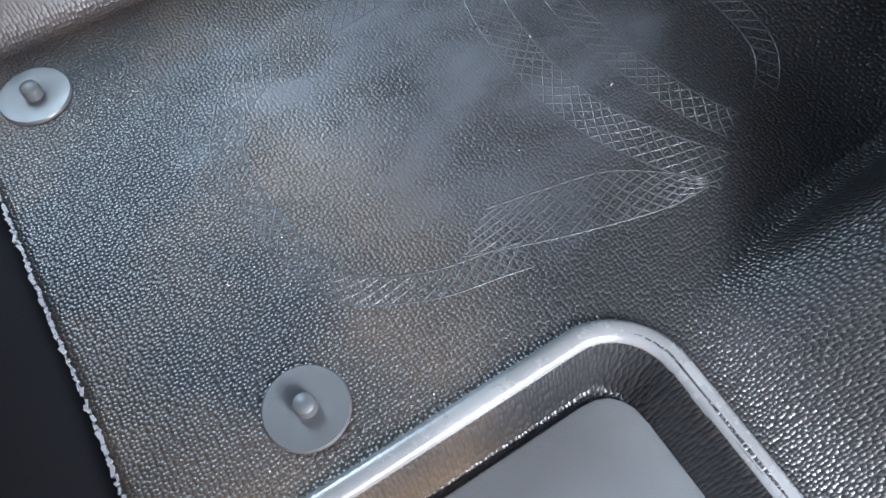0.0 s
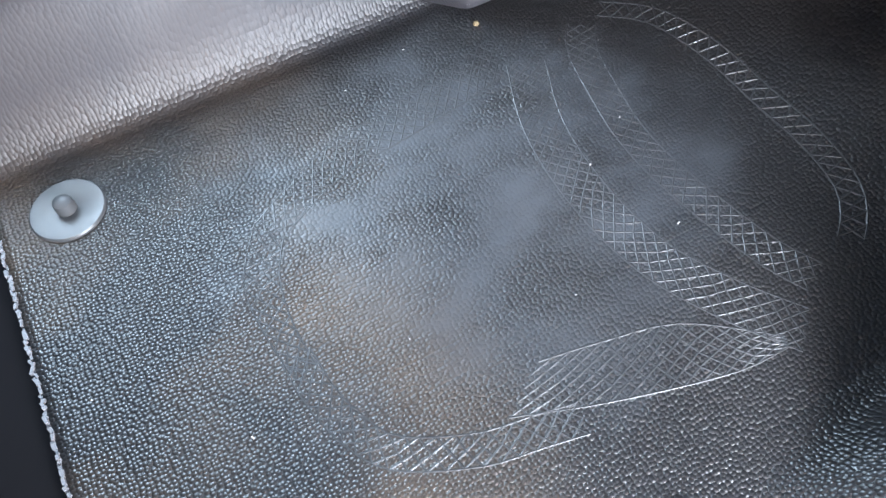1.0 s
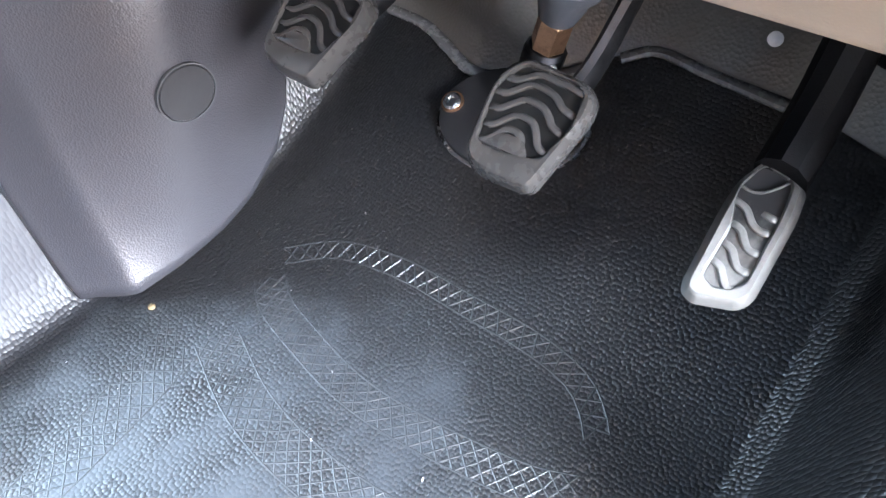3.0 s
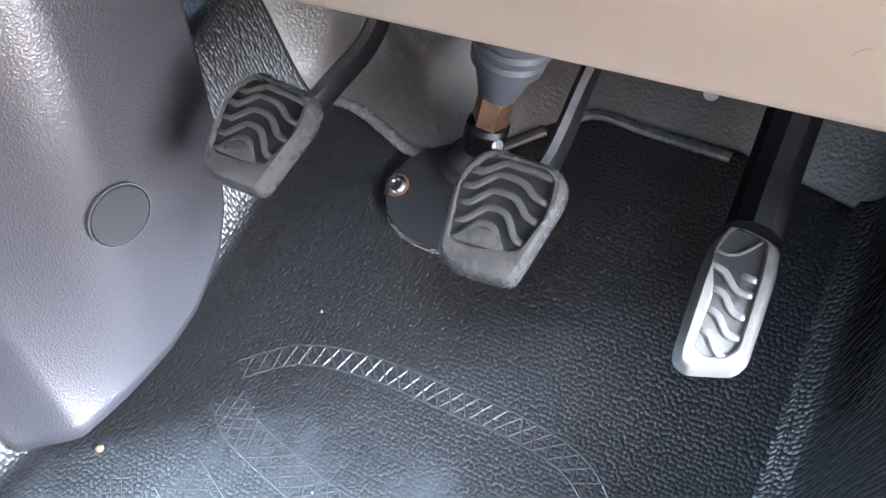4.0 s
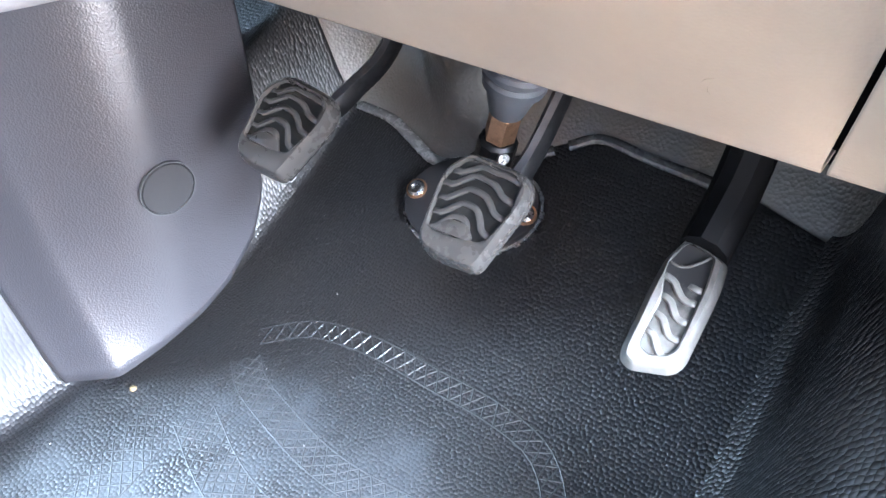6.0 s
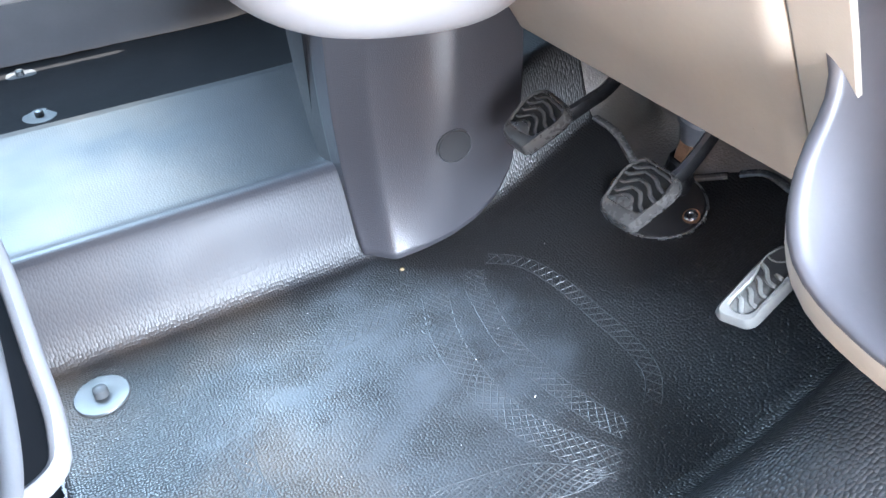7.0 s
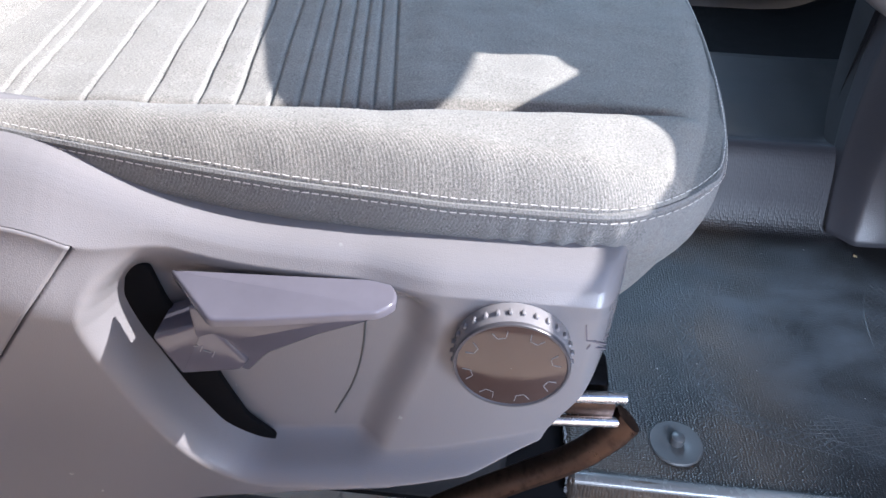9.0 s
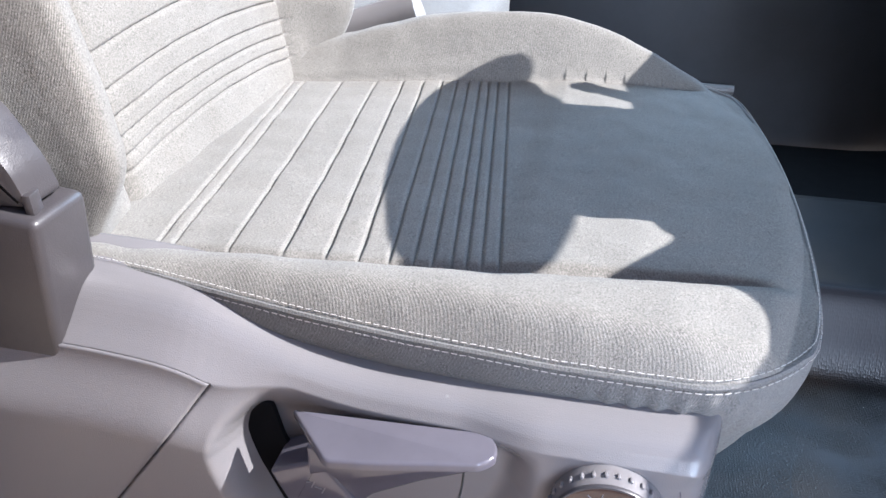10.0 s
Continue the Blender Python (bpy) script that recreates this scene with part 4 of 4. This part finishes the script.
def cushion_top(x, y, u):
    """Height of the cushion; u from -1 to 1 across its width."""
    w = abs(x - CX)
    near, far = softly(lambda q: lines(q, NEAR_SEAM), y, 0.04), softly(lambda q: lines(q, FAR_SEAM), y, 0.04)
    out = x - near if x > CX else far - x
    z = 0.430 + 0.006 * math.sin(math.pi * ease(y, -0.72, -0.12))
    if x > CX:
        z += 0.014 * math.sin(0.5 * math.pi * ease(out, 0.0, 0.045)) * ease(y, -0.113, -0.23) + 0.004 * ease(out, 0.0, 0.02)
    else:
        z += softly(lambda q: lines(q, FAR_CREST), y, 0.05) * ease(out, -0.012, 0.062)
    z -= 0.006 * math.exp(-(out / 0.004) ** 2) * ease(y, -0.125, -0.17)
    if out < 0.004:
        ys = y - 0.125 * (x + 0.025)
        for s in STRIPES:
            if abs(ys - s) < 0.012:
                z -= 0.0034 * math.exp(-((ys - s) / 0.0013) ** 2) * ease(-out, 0.0, 0.012)
        z += 0.004 * ease(y, -0.36, -0.33) * (1 - ease(y, -0.25, -0.15))
        for a, b in zip(STRIPES, STRIPES[1:]):
            if a < ys < b:
                z += 0.02 * (b - a) * math.sin(math.pi * (ys - a) / (b - a)) * ease(-out, 0.0, 0.015)
    rim = min(FRONT - 0.03 * (w / HALF) ** 2 - y, half_width(y) - w)
    fall = ease(rim, 0.0, 0.03 if x > CX else 0.045)
    z = seam_height(y) + (z - seam_height(y)) * math.sqrt(max(0.0, 1 - (1 - fall) ** 2))
    return z + 0.0016 * noise.noise((x * 30, y * 30, 1.0)) + 0.0012 * noise.noise((x * 11, y * 11, 6.0))


def bow(x, y):
    """The front edge bows forward in the middle."""
    return y - 0.03 * ((x - CX) / HALF) ** 2 * ease(y, -0.35, FRONT)


seat = thing("driver_seat", "grey cloth driver's seat with stitched seams and plastic side trim", "car seat", (CX, -0.42, 0.1))
YS_SEAT = [REAR + (FRONT - 0.0005 - REAR) * (1 - (1 - k / 560) ** 1.12) for k in range(561)]
bm = bmesh.new()
rows = []
for y in YS_SEAT:
    hw = half_width(y)
    row = []
    for k in range(121):
        u = -1 + 2 * k / 120
        u = math.copysign(abs(u) ** 0.9, u)
        x = CX + u * hw
        row.append(bm.verts.new((x, bow(x, y), cushion_top(x, y, u))))
    rows.append(row)
for a, b in zip(rows, rows[1:]):
    for k in range(120):
        bm.faces.new((a[k], a[k + 1], b[k + 1], b[k]))
cushion = piece("cushion", bm, MAT_CLOTH, seat, "grey melange cloth cushion with sewn pleats", sharp=75)

# skirt below the seam, round the side and the front
contour = [(half_width(y), y) for y in YS_SEAT]
wide = contour[-1][0]
across = [Vector((x, bow(x, FRONT), seam_height(FRONT))) for x in (CX + wide - 2 * wide * k / 60 for k in range(1, 60))]
ring = [Vector((CX + w, bow(CX + w, y), seam_height(y))) for w, y in contour] + across + [Vector((CX - w, bow(CX - w, y), seam_height(y))) for w, y in reversed(contour)]
mid = Vector((CX, -0.42, 0))


def skirt(u, v):
    k = u * (len(ring) - 1)
    i = min(int(k), len(ring) - 2)
    p = ring[i].lerp(ring[i + 1], k - i)
    frontness = ease(p.y, -0.22, -0.14)
    t = v
    out = 0.006 * math.sin(math.pi * min(1, t * 1.6)) - 0.012 * t - frontness * 0.030 * t * t - (1 - frontness) * 0.006 * ease(t, 0.18, 0.62)
    way = Vector((p.x - CX, (p.y - mid.y) * 0.9, 0)).normalized() if frontness > 0.02 else Vector((math.copysign(1, p.x - CX), 0, 0))
    drop = (0.075 + 0.05 * frontness) * t
    pucker = 0.0022 * math.sin(p.y * 420) * math.exp(-((p.y + 0.23) / 0.05) ** 2) * math.sin(math.pi * t)
    q = p + way * (out + pucker + 0.0015 * noise.noise((p.x * 25, p.y * 25, v * 3)))
    return (q.x, q.y, p.z - drop)


piece("cushion_skirt", grid(skirt, 420, 14), MAT_CLOTH_SIDE, seat, "fine woven cloth side of the cushion", sharp=75)
piece("piping", tube([tuple(p + Vector((0, 0, -0.001))) for p in ring[49::14]], 0.0022, 6, step=0.005), MAT_CLOTH_SIDE, seat, "rolled seam of the cushion")
bm = bmesh.new()
rng = random.Random(2)
trail = smooth_path([tuple(p) for p in ring[24:1160:9]], 0.0058)
for i in range(len(trail) - 1):
    a, b = trail[i], trail[i + 1]
    way = (b - a).normalized()
    out = Vector((way.y, -way.x, 0))
    if out.dot(a - mid) < 0:
        out = -out
    yaw = math.degrees(math.atan2(way.y, way.x))
    rise = -math.degrees(math.asin(way.z))
    for lift, push in ((0.0036, -0.0010), (-0.0042, 0.0024)):
        p = (a + b) / 2 + out * push + Vector((0, 0, lift))
        box((0.0040, 0.0005, 0.0005), Matrix.Translation(p) @ pose(0, 0, 0, 0, rise + rng.uniform(-4, 4), yaw + rng.uniform(-5, 5)), 0, bm=bm)
st = piece("stitching", bm, MAT_THREAD, seat, "pale twin stitching along the seam", smooth=False)
st["kind"] = "stuff"


# backrest
def back_surface(u, v):
    w = -1 + 2 * u
    s = v * 0.62
    lean = 0.27
    y0, z0 = -0.655 - lean * s, 0.395 + s
    half = 0.285 - 0.02 * ease(s, 0.3, 0.6)
    x = CX + math.copysign(abs(w) ** 0.92, w) * half
    d = abs(x - CX)
    y = y0 + 0.065 * ease(d, 0.175, 0.255) * ease(s, 0.0, 0.12) - 0.06 * ease(d, 0.262, 0.286)
    y -= 0.008 * math.exp(-((d - 0.178) / 0.006) ** 2)
    y += 0.02 * math.sin(math.pi * ease(s, 0.0, 0.45))
    if d < 0.178:
        for line in (0.058, 0.071, 0.086, 0.103, 0.125, 0.155, 0.20, 0.25, 0.31):
            arch = s - line - 0.03 * (1 - (d / 0.178) ** 2) * 0.4
            if abs(arch) < 0.012:
                y -= 0.0036 * math.exp(-(arch / 0.0014) ** 2)
    return (x, y + 0.002 * noise.noise((x * 22, s * 22, 4.0)), z0)


piece("backrest", grid(back_surface, 90, 480), MAT_CLOTH, seat, "grey cloth backrest with curved sewn pleats", sharp=75)
piece("backrest_core", box((0.52, 0.10, 0.60), pose(CX, -0.80, 0.70, -15), 0.04, 3), MAT_CLOTH_SIDE, seat)


# side shell: ledge, rolled edge, bevel at the rear, face with the pocket for the lever
def shell_top(y):
    return softly(lambda q: lines(q, SHELL_TOP), y, 0.03)


SHELL_TOP = [(-0.80, 0.448), (-0.60, 0.448), (-0.54, 0.443), (-0.505, 0.426), (-0.47, 0.410), (-0.42, 0.401), (-0.34, 0.399), (-0.24, 0.401), (-0.18, 0.402)]


RECESS = rounded([(-0.470, 0.47), (-0.484, 0.405), (-0.517, 0.358), (-0.504, 0.304), (-0.486, 0.254), (-0.466, 0.221), (-0.433, 0.202), (-0.364, 0.212), (-0.295, 0.231), (-0.245, 0.252), (-0.12, 0.31), (-0.12, 0.47)], 0.022, 4)


def inside(y, z):
    """Depth into the recess's outline (minus: outside)."""
    best, odd = 9.0, False
    n = len(RECESS)
    for k in range(n):
        (ay, az), (by, bz) = RECESS[k], RECESS[(k + 1) % n]
        dy, dz = by - ay, bz - az
        t = min(1.0, max(0.0, ((y - ay) * dy + (z - az) * dz) / (dy * dy + dz * dz)))
        best = min(best, math.hypot(y - ay - t * dy, z - az - t * dz))
        if (az > z) != (bz > z) and y < ay + (z - az) / (bz - az) * dy:
            odd = not odd
    return best if odd else -best


def shell_low(y):
    return lines(y, [(-0.80, 0.10), (-0.55, 0.13), (-0.46, 0.165), (-0.40, 0.183), (-0.336, 0.200), (-0.279, 0.224), (-0.232, 0.254), (-0.210, 0.300), (-0.198, 0.345), (-0.185, 0.352)])


def face_x(y, z):
    """The outer face: proud rim, field round the knob, deep pocket behind the lever."""
    d = inside(y, z)
    wall = lines(z, [(0.2, -0.352), (0.238, -0.347), (0.28, -0.335), (0.338, -0.316), (0.372, -0.314), (0.41, -0.325)])
    pocket = ease(wall - y, -0.014, 0.014) * ease(d, 0.001, 0.015)
    rim = 0.103 + 0.005 * ease(y, -0.48, -0.56) - 0.012 * ease(y, -0.29, -0.21)
    return rim - (0.019 - 0.010 * ease(y, -0.29, -0.21)) * ease(d, -0.007, 0.010) - 0.020 * pocket


def joint_y(z):
    return -0.504 - 0.74 * (0.415 - z)


FRONT_EDGE = ((0.005, 0.0), (0.046, -0.001), (0.058, -0.004), (0.067, -0.009), (0.073, -0.019))
REAR_EDGE = ((0.005, 0.0), (0.048, -0.002), (0.062, -0.010), (0.074, -0.024), (0.087, -0.037))


def shell_at(y, v, lift=0.0):
    """v from 0 at the cushion over the rolled edge (0.3) to the lower edge (1)."""
    top, low = shell_top(y), shell_low(y)
    rear = ease(y, -0.462, -0.525)
    ledge = 0.010 * ease(y, -0.36, -0.30) * (1 - rear)

    def corner(t):
        x, z = 0.0, 0.0
        for k, w in ((-1.5, 0.15), (-0.7, 0.22), (0, 0.26), (0.7, 0.22), (1.5, 0.15)):
            a, b = corner_at(min(1.0, max(0.0, t + 0.09 * k * min(1, 4 * (1 - t), 8 * t))))
            x, z = x + a * w, z + b * w
        return x, z

    def corner_at(t):
        k = t * 4
        i = min(int(k), 3)
        f = k - i
        (ax, az), (bx, bz) = FRONT_EDGE[i], FRONT_EDGE[i + 1]
        (cx, cz), (dx, dz) = REAR_EDGE[i], REAR_EDGE[i + 1]
        x = (ax + (bx - ax) * f + ledge * min(1, t * 4)) * (1 - rear) + (cx + (dx - cx) * f) * rear
        return x, (az + (bz - az) * f) * (1 - rear) + (cz + (dz - cz) * f) * rear

    if v < 0.3:
        x, dz = corner(v / 0.3)
        z = top + dz
    else:
        x0, dz = corner(1.0)
        t = (v - 0.3) / 0.7
        z = top + dz + (low - top - dz) * t
        bend = ease(t, 0.0, 0.13 + 0.05 * rear)
        x = x0 + (face_x(y, z) - x0) * bend - 0.02 * ease(t, 0.94, 1.0)
        x += lift
    nose = ease(y, -0.218, -0.186)
    x *= math.sqrt(max(0.02, 1 - nose ** 2))
    if v >= 0.3 and lift == 0.0:
        x -= 0.004 * ease(joint_y(z) - y, -0.0006, 0.0012)
    return (x, y, z)


shell = piece("side_shell", grid(lambda u, v: shell_at(-0.80 + 0.615 * u, v), 330, 230), MAT_SHELL, seat, "grey-brown grained plastic side shell", sharp=80)
mod = shell.modifiers.new("thickness", "SOLIDIFY")
mod.thickness, mod.offset = 0.003, 1.0

# slot behind the lever: a near-black plate stands for its shaded depth
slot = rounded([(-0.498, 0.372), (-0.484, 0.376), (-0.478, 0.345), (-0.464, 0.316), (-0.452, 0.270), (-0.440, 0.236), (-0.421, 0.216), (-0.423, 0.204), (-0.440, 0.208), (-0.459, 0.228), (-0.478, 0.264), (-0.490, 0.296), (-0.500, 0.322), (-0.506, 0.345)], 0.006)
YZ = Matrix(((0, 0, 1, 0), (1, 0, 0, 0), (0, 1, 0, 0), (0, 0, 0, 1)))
piece("lever_slot", plate(slot, 0.004, Matrix.Translation((0.069, 0, 0)) @ YZ, 0.001), MAT_GAP, seat, "slot of the lever, a near-black plate for its unlit depth")
piece("travel_mark", tube([(face_x(y, z) + 0.0002, y, z) for y, z in ((-0.352, 0.338), (-0.355, 0.308), (-0.363, 0.274), (-0.379, 0.236))], 0.0008, 6), MAT_PIN, seat)

# height lever: a tapering paddle with a folded front, a web and a bracket
PADDLE = rounded([(0.080, -0.466), (0.1155, -0.431), (0.112, -0.405), (0.100, -0.337), (0.092, -0.3285), (0.083, -0.3285), (0.072, -0.335)], 0.004, 3)
bm = plate(PADDLE, 0.006, pose(0, 0, 0.3745), 0.0022, 3)
for v in bm.verts:
    v.co.z -= 0.10 * max(0.0, v.co.x - 0.085) * ease(v.co.y, -0.33, -0.40)
lever = piece("height_lever", bm, MAT_LEVER, seat, "smooth grey-violet height lever", sharp=50)
web = plate(rounded([(-0.448, 0.372), (-0.338, 0.3735), (-0.344, 0.366), (-0.375, 0.352), (-0.408, 0.330), (-0.424, 0.308), (-0.452, 0.330)], 0.003), 0.020, Matrix.Translation((0.082, 0, 0)) @ YZ, 0.002)
for v in web.verts:
    v.co.x -= 0.10 * max(0.0, v.co.y + 0.42) + 0.2 * max(0.0, 0.36 - v.co.z)
under(part("lever_web", web, MAT_LEVER, sharp=50), lever)
arm = plate(rounded([(-0.479, 0.338), (-0.449, 0.353), (-0.442, 0.357), (-0.420, 0.324), (-0.427, 0.315), (-0.466, 0.306)], 0.003), 0.030, Matrix.Translation((0.068, 0, 0)) @ YZ, 0.003, 3)
under(part("lever_bracket", arm, MAT_LEVER, sharp=50), lever)
bm = bmesh.new()
for y, z, a, w in ((-0.448, 0.333, 65, 0.006), (-0.4445, 0.331, -15, 0.005), (-0.441, 0.329, 65, 0.006), (-0.451, 0.335, 20, 0.003)):
    box((w, 0.0007, 0.0006), Matrix.Translation((0.0982, y, z)) @ YZ @ pose(0, 0, 0, 0, 0, a), 0, bm=bm)
under(part("lever_symbol", bm, MAT_TRIM, smooth=False), lever)

# tilt knob
KNOB = Vector((0.076, -0.259, 0.346))
KM = axis_to(KNOB, (1, 0.0, 0.03))
knob = piece("tilt_knob", lathe([(0.0345, 0.0), (0.0352, 0.004), (0.0350, 0.021), (0.0344, 0.0235)], 64, KM, cap=False), MAT_SHELL, seat, "ribbed round tilt knob with a glossy face")
under(part("knob_rim", lathe([(0.0345, 0.0232), (0.0347, 0.0245), (0.0341, 0.0258), (0.0329, 0.0258), (0.0322, 0.0248)], 64, KM, cap=False), MAT_LINER, None, "thin bright rim ring"), knob)
under(part("knob_face", lathe([(0.0326, 0.0248), (0.031, 0.0252), (0.012, 0.0262), (0.0002, 0.0264)], 64, KM, cap=False), MAT_KNOB, None, "glossy dark brown face"), knob)
for k in range(30):
    a = 2 * math.pi * k / 30
    under(part("grip_bump", box((0.0040, 0.0026, 0.0045), KM @ Matrix.Rotation(a, 4, "Z") @ pose(0.0350, 0, 0.0165), 0.0011, 2), MAT_SHELL), knob)
for k in range(8):
    a = 2 * math.pi * (k + 0.4) / 8
    m = KM @ Matrix.Rotation(a, 4, "Z") @ pose(0.0275, 0, 0.0255)
    bm = bmesh.new()
    for dx, dy, turn, w in ((-0.0035, 0, 90, 0.005), (-0.001, 0.0036, 25, 0.0045), (-0.001, -0.0036, -25, 0.0045)):
        box((w, 0.00045, 0.0006), m @ pose(dx, dy, 0, 0, 0, turn), 0, bm=bm)
    under(part("knob_mark", bm, MAT_TRIM, smooth=False), knob)
bm = bmesh.new()
for y, z, a, w in ((-0.2165, 0.362, -80, 0.012), (-0.2125, 0.355, -5, 0.006), (-0.2085, 0.3525, -5, 0.011), (-0.208, 0.348, -5, 0.011), (-0.2030, 0.3505, 60, 0.005), (-0.2135, 0.350, 70, 0.004)):
    box((w, 0.0008, 0.0012), Matrix.Translation((face_x(y, z) * math.sqrt(1 - ease(y, -0.218, -0.186) ** 2), y, z)) @ YZ @ pose(0, 0, 0, 0, 0, a), 0, bm=bm)
piece("seat_symbol", bm, MAT_LEVER, seat, "moulded seat symbol", smooth=False)

# rear cap of the shell with its joint
def cap_at(u, v):
    v = 0.3 + 0.7 * v
    y = -0.80 + (joint_y(shell_at(-0.55, v)[2]) + 0.80) * u
    for k in range(3):
        y = -0.80 + (joint_y(shell_at(y, v, 0.001)[2]) - 0.0007 + 0.80) * u
    return shell_at(y, v, 0.0012)


cap = piece("rear_cap", grid(cap_at, 90, 120), MAT_SHELL, seat, "separate rear cap of the side shell", sharp=80)
mod = cap.modifiers.new("thickness", "SOLIDIFY")
mod.thickness, mod.offset = 0.003, 1.0

# belt anchor cover at the rear of the seat
anchor = thing("belt_anchor", "dark plastic seat belt anchor cover beside the seat", "belt anchor", (0.07, -0.64, 0.40))
piece("anchor_body", box((0.05, 0.10, 0.115), pose(0.065, -0.668, 0.452, -6), 0.006, 3), MAT_ANCHOR, anchor)
cover_out = rounded([(-0.72, 0.50), (-0.620, 0.508), (-0.626, 0.53), (-0.642, 0.56), (-0.668, 0.59), (-0.72, 0.62)], 0.006)
piece("anchor_flap", plate(cover_out, 0.03, Matrix.Translation((0.052, 0, 0)) @ YZ, 0.006), MAT_ANCHOR, anchor)
piece("belt_tab", box((0.012, 0.006, 0.02), pose(0.076, -0.622, 0.508, 0, 0, 10), 0.002), MAT_ANCHOR, anchor)

# pedestal and rails under the seat
pedestal = thing("seat_pedestal", "dark seat pedestal with steel slide rails", "seat base", (CX, -0.5, 0))
piece("pedestal_box", box((0.50, 0.50, 0.22), pose(CX - 0.02, -0.49, 0.10), 0.02, 3), MAT_BLACK, pedestal)
for x in (0.012, -0.50):
    piece("rail", box((0.035, 0.56, 0.035), pose(x, -0.46, 0.24), 0.004), MAT_ARM, pedestal)
for z, r in ((0.264, 0.0045), (0.237, 0.0045)):
    piece("rail_rod", tube([(0.047, -0.225, z - 0.003), (0.047, -0.195, z), (0.046, -0.170, z + 0.001)], r, 12), MAT_STEEL, pedestal, "chromed rail end")
piece("rail_plate", box((0.006, 0.040, 0.020), pose(0.043, -0.196, 0.250), 0.003), MAT_BRACKET, pedestal, "brown steel plate between the rails")
bm = tube([(0.047, -0.166, 0.244), (0.047, -0.176, 0.222), (0.046, -0.198, 0.190), (0.044, -0.24, 0.150), (0.040, -0.30, 0.09), (0.035, -0.35, 0.03)], 0.012, 12, 0.45, (0.3, 0, 1))
piece("rail_bracket", bm, MAT_BRACKET, pedestal, "curved brown steel rail bracket")
piece("slide_bar", tube([(-0.02, -0.20, 0.24), (-0.10, -0.165, 0.262), (-0.18, -0.150, 0.256), (-0.32, -0.150, 0.272), (-0.40, -0.165, 0.262), (-0.46, -0.20, 0.25)], 0.007, 14), MAT_TRIM, pedestal, "bent grey slide bar")

piece("pull_bar", tube([(-0.31, -0.124, 0.326), (-0.283, -0.122, 0.311), (-0.235, -0.121, 0.286), (-0.187, -0.121, 0.261), (-0.165, -0.135, 0.245), (-0.150, -0.20, 0.24)], 0.006, 12, 1.4), MAT_TRIM, pedestal, "pale grey pull bar under the seat front")

# buckle on the far side
buckle = thing("seat_buckle", "pale plastic seat side cover with a black buckle", "seat buckle", (-0.62, -0.66, 0.36))
piece("side_cover", tube([(-0.585, -0.80, 0.42), (-0.60, -0.70, 0.425), (-0.61, -0.62, 0.445), (-0.615, -0.55, 0.47)], 0.03, 14, 1.2), MAT_PALE, buckle)
piece("buckle_stalk", box((0.02, 0.03, 0.12), pose(-0.66, -0.72, 0.50, 25), 0.006), MAT_BLACK, buckle)


# ---- the cab round it ----
def slab(name, size, at, mat, label, rx=0, ry=0, rz=0, bevel=0.004):
    return tagged(part(name, box(size, pose(*at, rx, ry, rz), bevel), mat), label, name.split("_")[0], kind="structure")


slab("ceiling", (1.75, 1.15, 0.03), (-0.62, -0.55, 1.36), MAT_TRIM, "grey cab headlining")
slab("wall_rear", (1.75, 0.03, 1.50), (-0.62, -1.10, 0.62), MAT_TRIM, "grey cab bulkhead")
slab("wall_left_low", (0.05, 2.1, 0.56), (-1.50, -0.05, 0.22), MAT_DARKTRIM, "dark passenger door trim")
slab("wall_left_rear", (0.05, 0.35, 0.80), (-1.50, -0.93, 0.96), MAT_TRIM, "grey passenger side pillar")
slab("wall_left_front", (0.05, 0.10, 0.75), (-1.50, 0.42, 0.98), MAT_TRIM, "grey windscreen pillar", rx=-42)
slab("wall_left_top", (0.05, 1.1, 0.06), (-1.50, -0.55, 1.33), MAT_TRIM, "grey roof rail")
slab("wall_right_rear", (0.06, 0.30, 1.42), (0.27, -0.97, 0.65), MAT_TRIM, "grey door pillar")
slab("wall_right_front", (0.06, 0.48, 0.80), (0.27, 0.76, 0.25), MAT_DARKTRIM, "dark front pillar base")
slab("wall_right_top", (0.06, 1.1, 0.06), (0.27, -0.55, 1.33), MAT_TRIM, "grey roof rail")
slab("wall_bonnet", (1.8, 0.6, 0.05), (-0.62, 1.25, 0.72), MAT_PAINT, "white painted bonnet", rx=-8)
slab("wall_nose", (1.75, 0.04, 1.1), (-0.62, 1.0, 0.20), MAT_BLACK, "black bulkhead ahead of the pedals")

# added out of view: cuts sky light from the door side, bounces warm light
slab("wall_yard", (0.12, 7.0, 3.0), (1.95, -0.6, 0.95), MAT_SKY_BLOCK, "unseen brown wall added to block sky light at the open door")

# passenger seat base and floor strip
bench = thing("passenger_bench", "dark grey passenger bench on a black base", "car seat", (-1.1, -0.55, 0))
piece("bench_base", box((0.55, 0.42, 0.26), pose(-1.10, -0.76, 0.12), 0.02, 3), MAT_BLACK, bench)
piece("bench_cushion", box((0.60, 0.44, 0.13), pose(-1.08, -0.74, 0.33), 0.04, 4), MAT_CLOTH_SIDE, bench)
piece("bench_backrest", box((0.60, 0.10, 0.60), pose(-1.08, -0.97, 0.66, -8), 0.045, 4), MAT_CLOTH_SIDE, bench)
piece("trim_strip", tube([(-1.455, -0.5, 0.13), (-1.45, -0.1, 0.135), (-1.45, 0.0, 0.135), (-1.45, 0.03, 0.135)], 0.012, 10), MAT_PALE, bench)

bm = bmesh.new()
bmesh.ops.create_grid(bm, x_segments=2, y_segments=2, size=150, matrix=pose(0, 0, -0.55))
tagged(part("ground", bm, MAT_GROUND), "sunlit pale paving outside the open door", "ground", kind="structure")
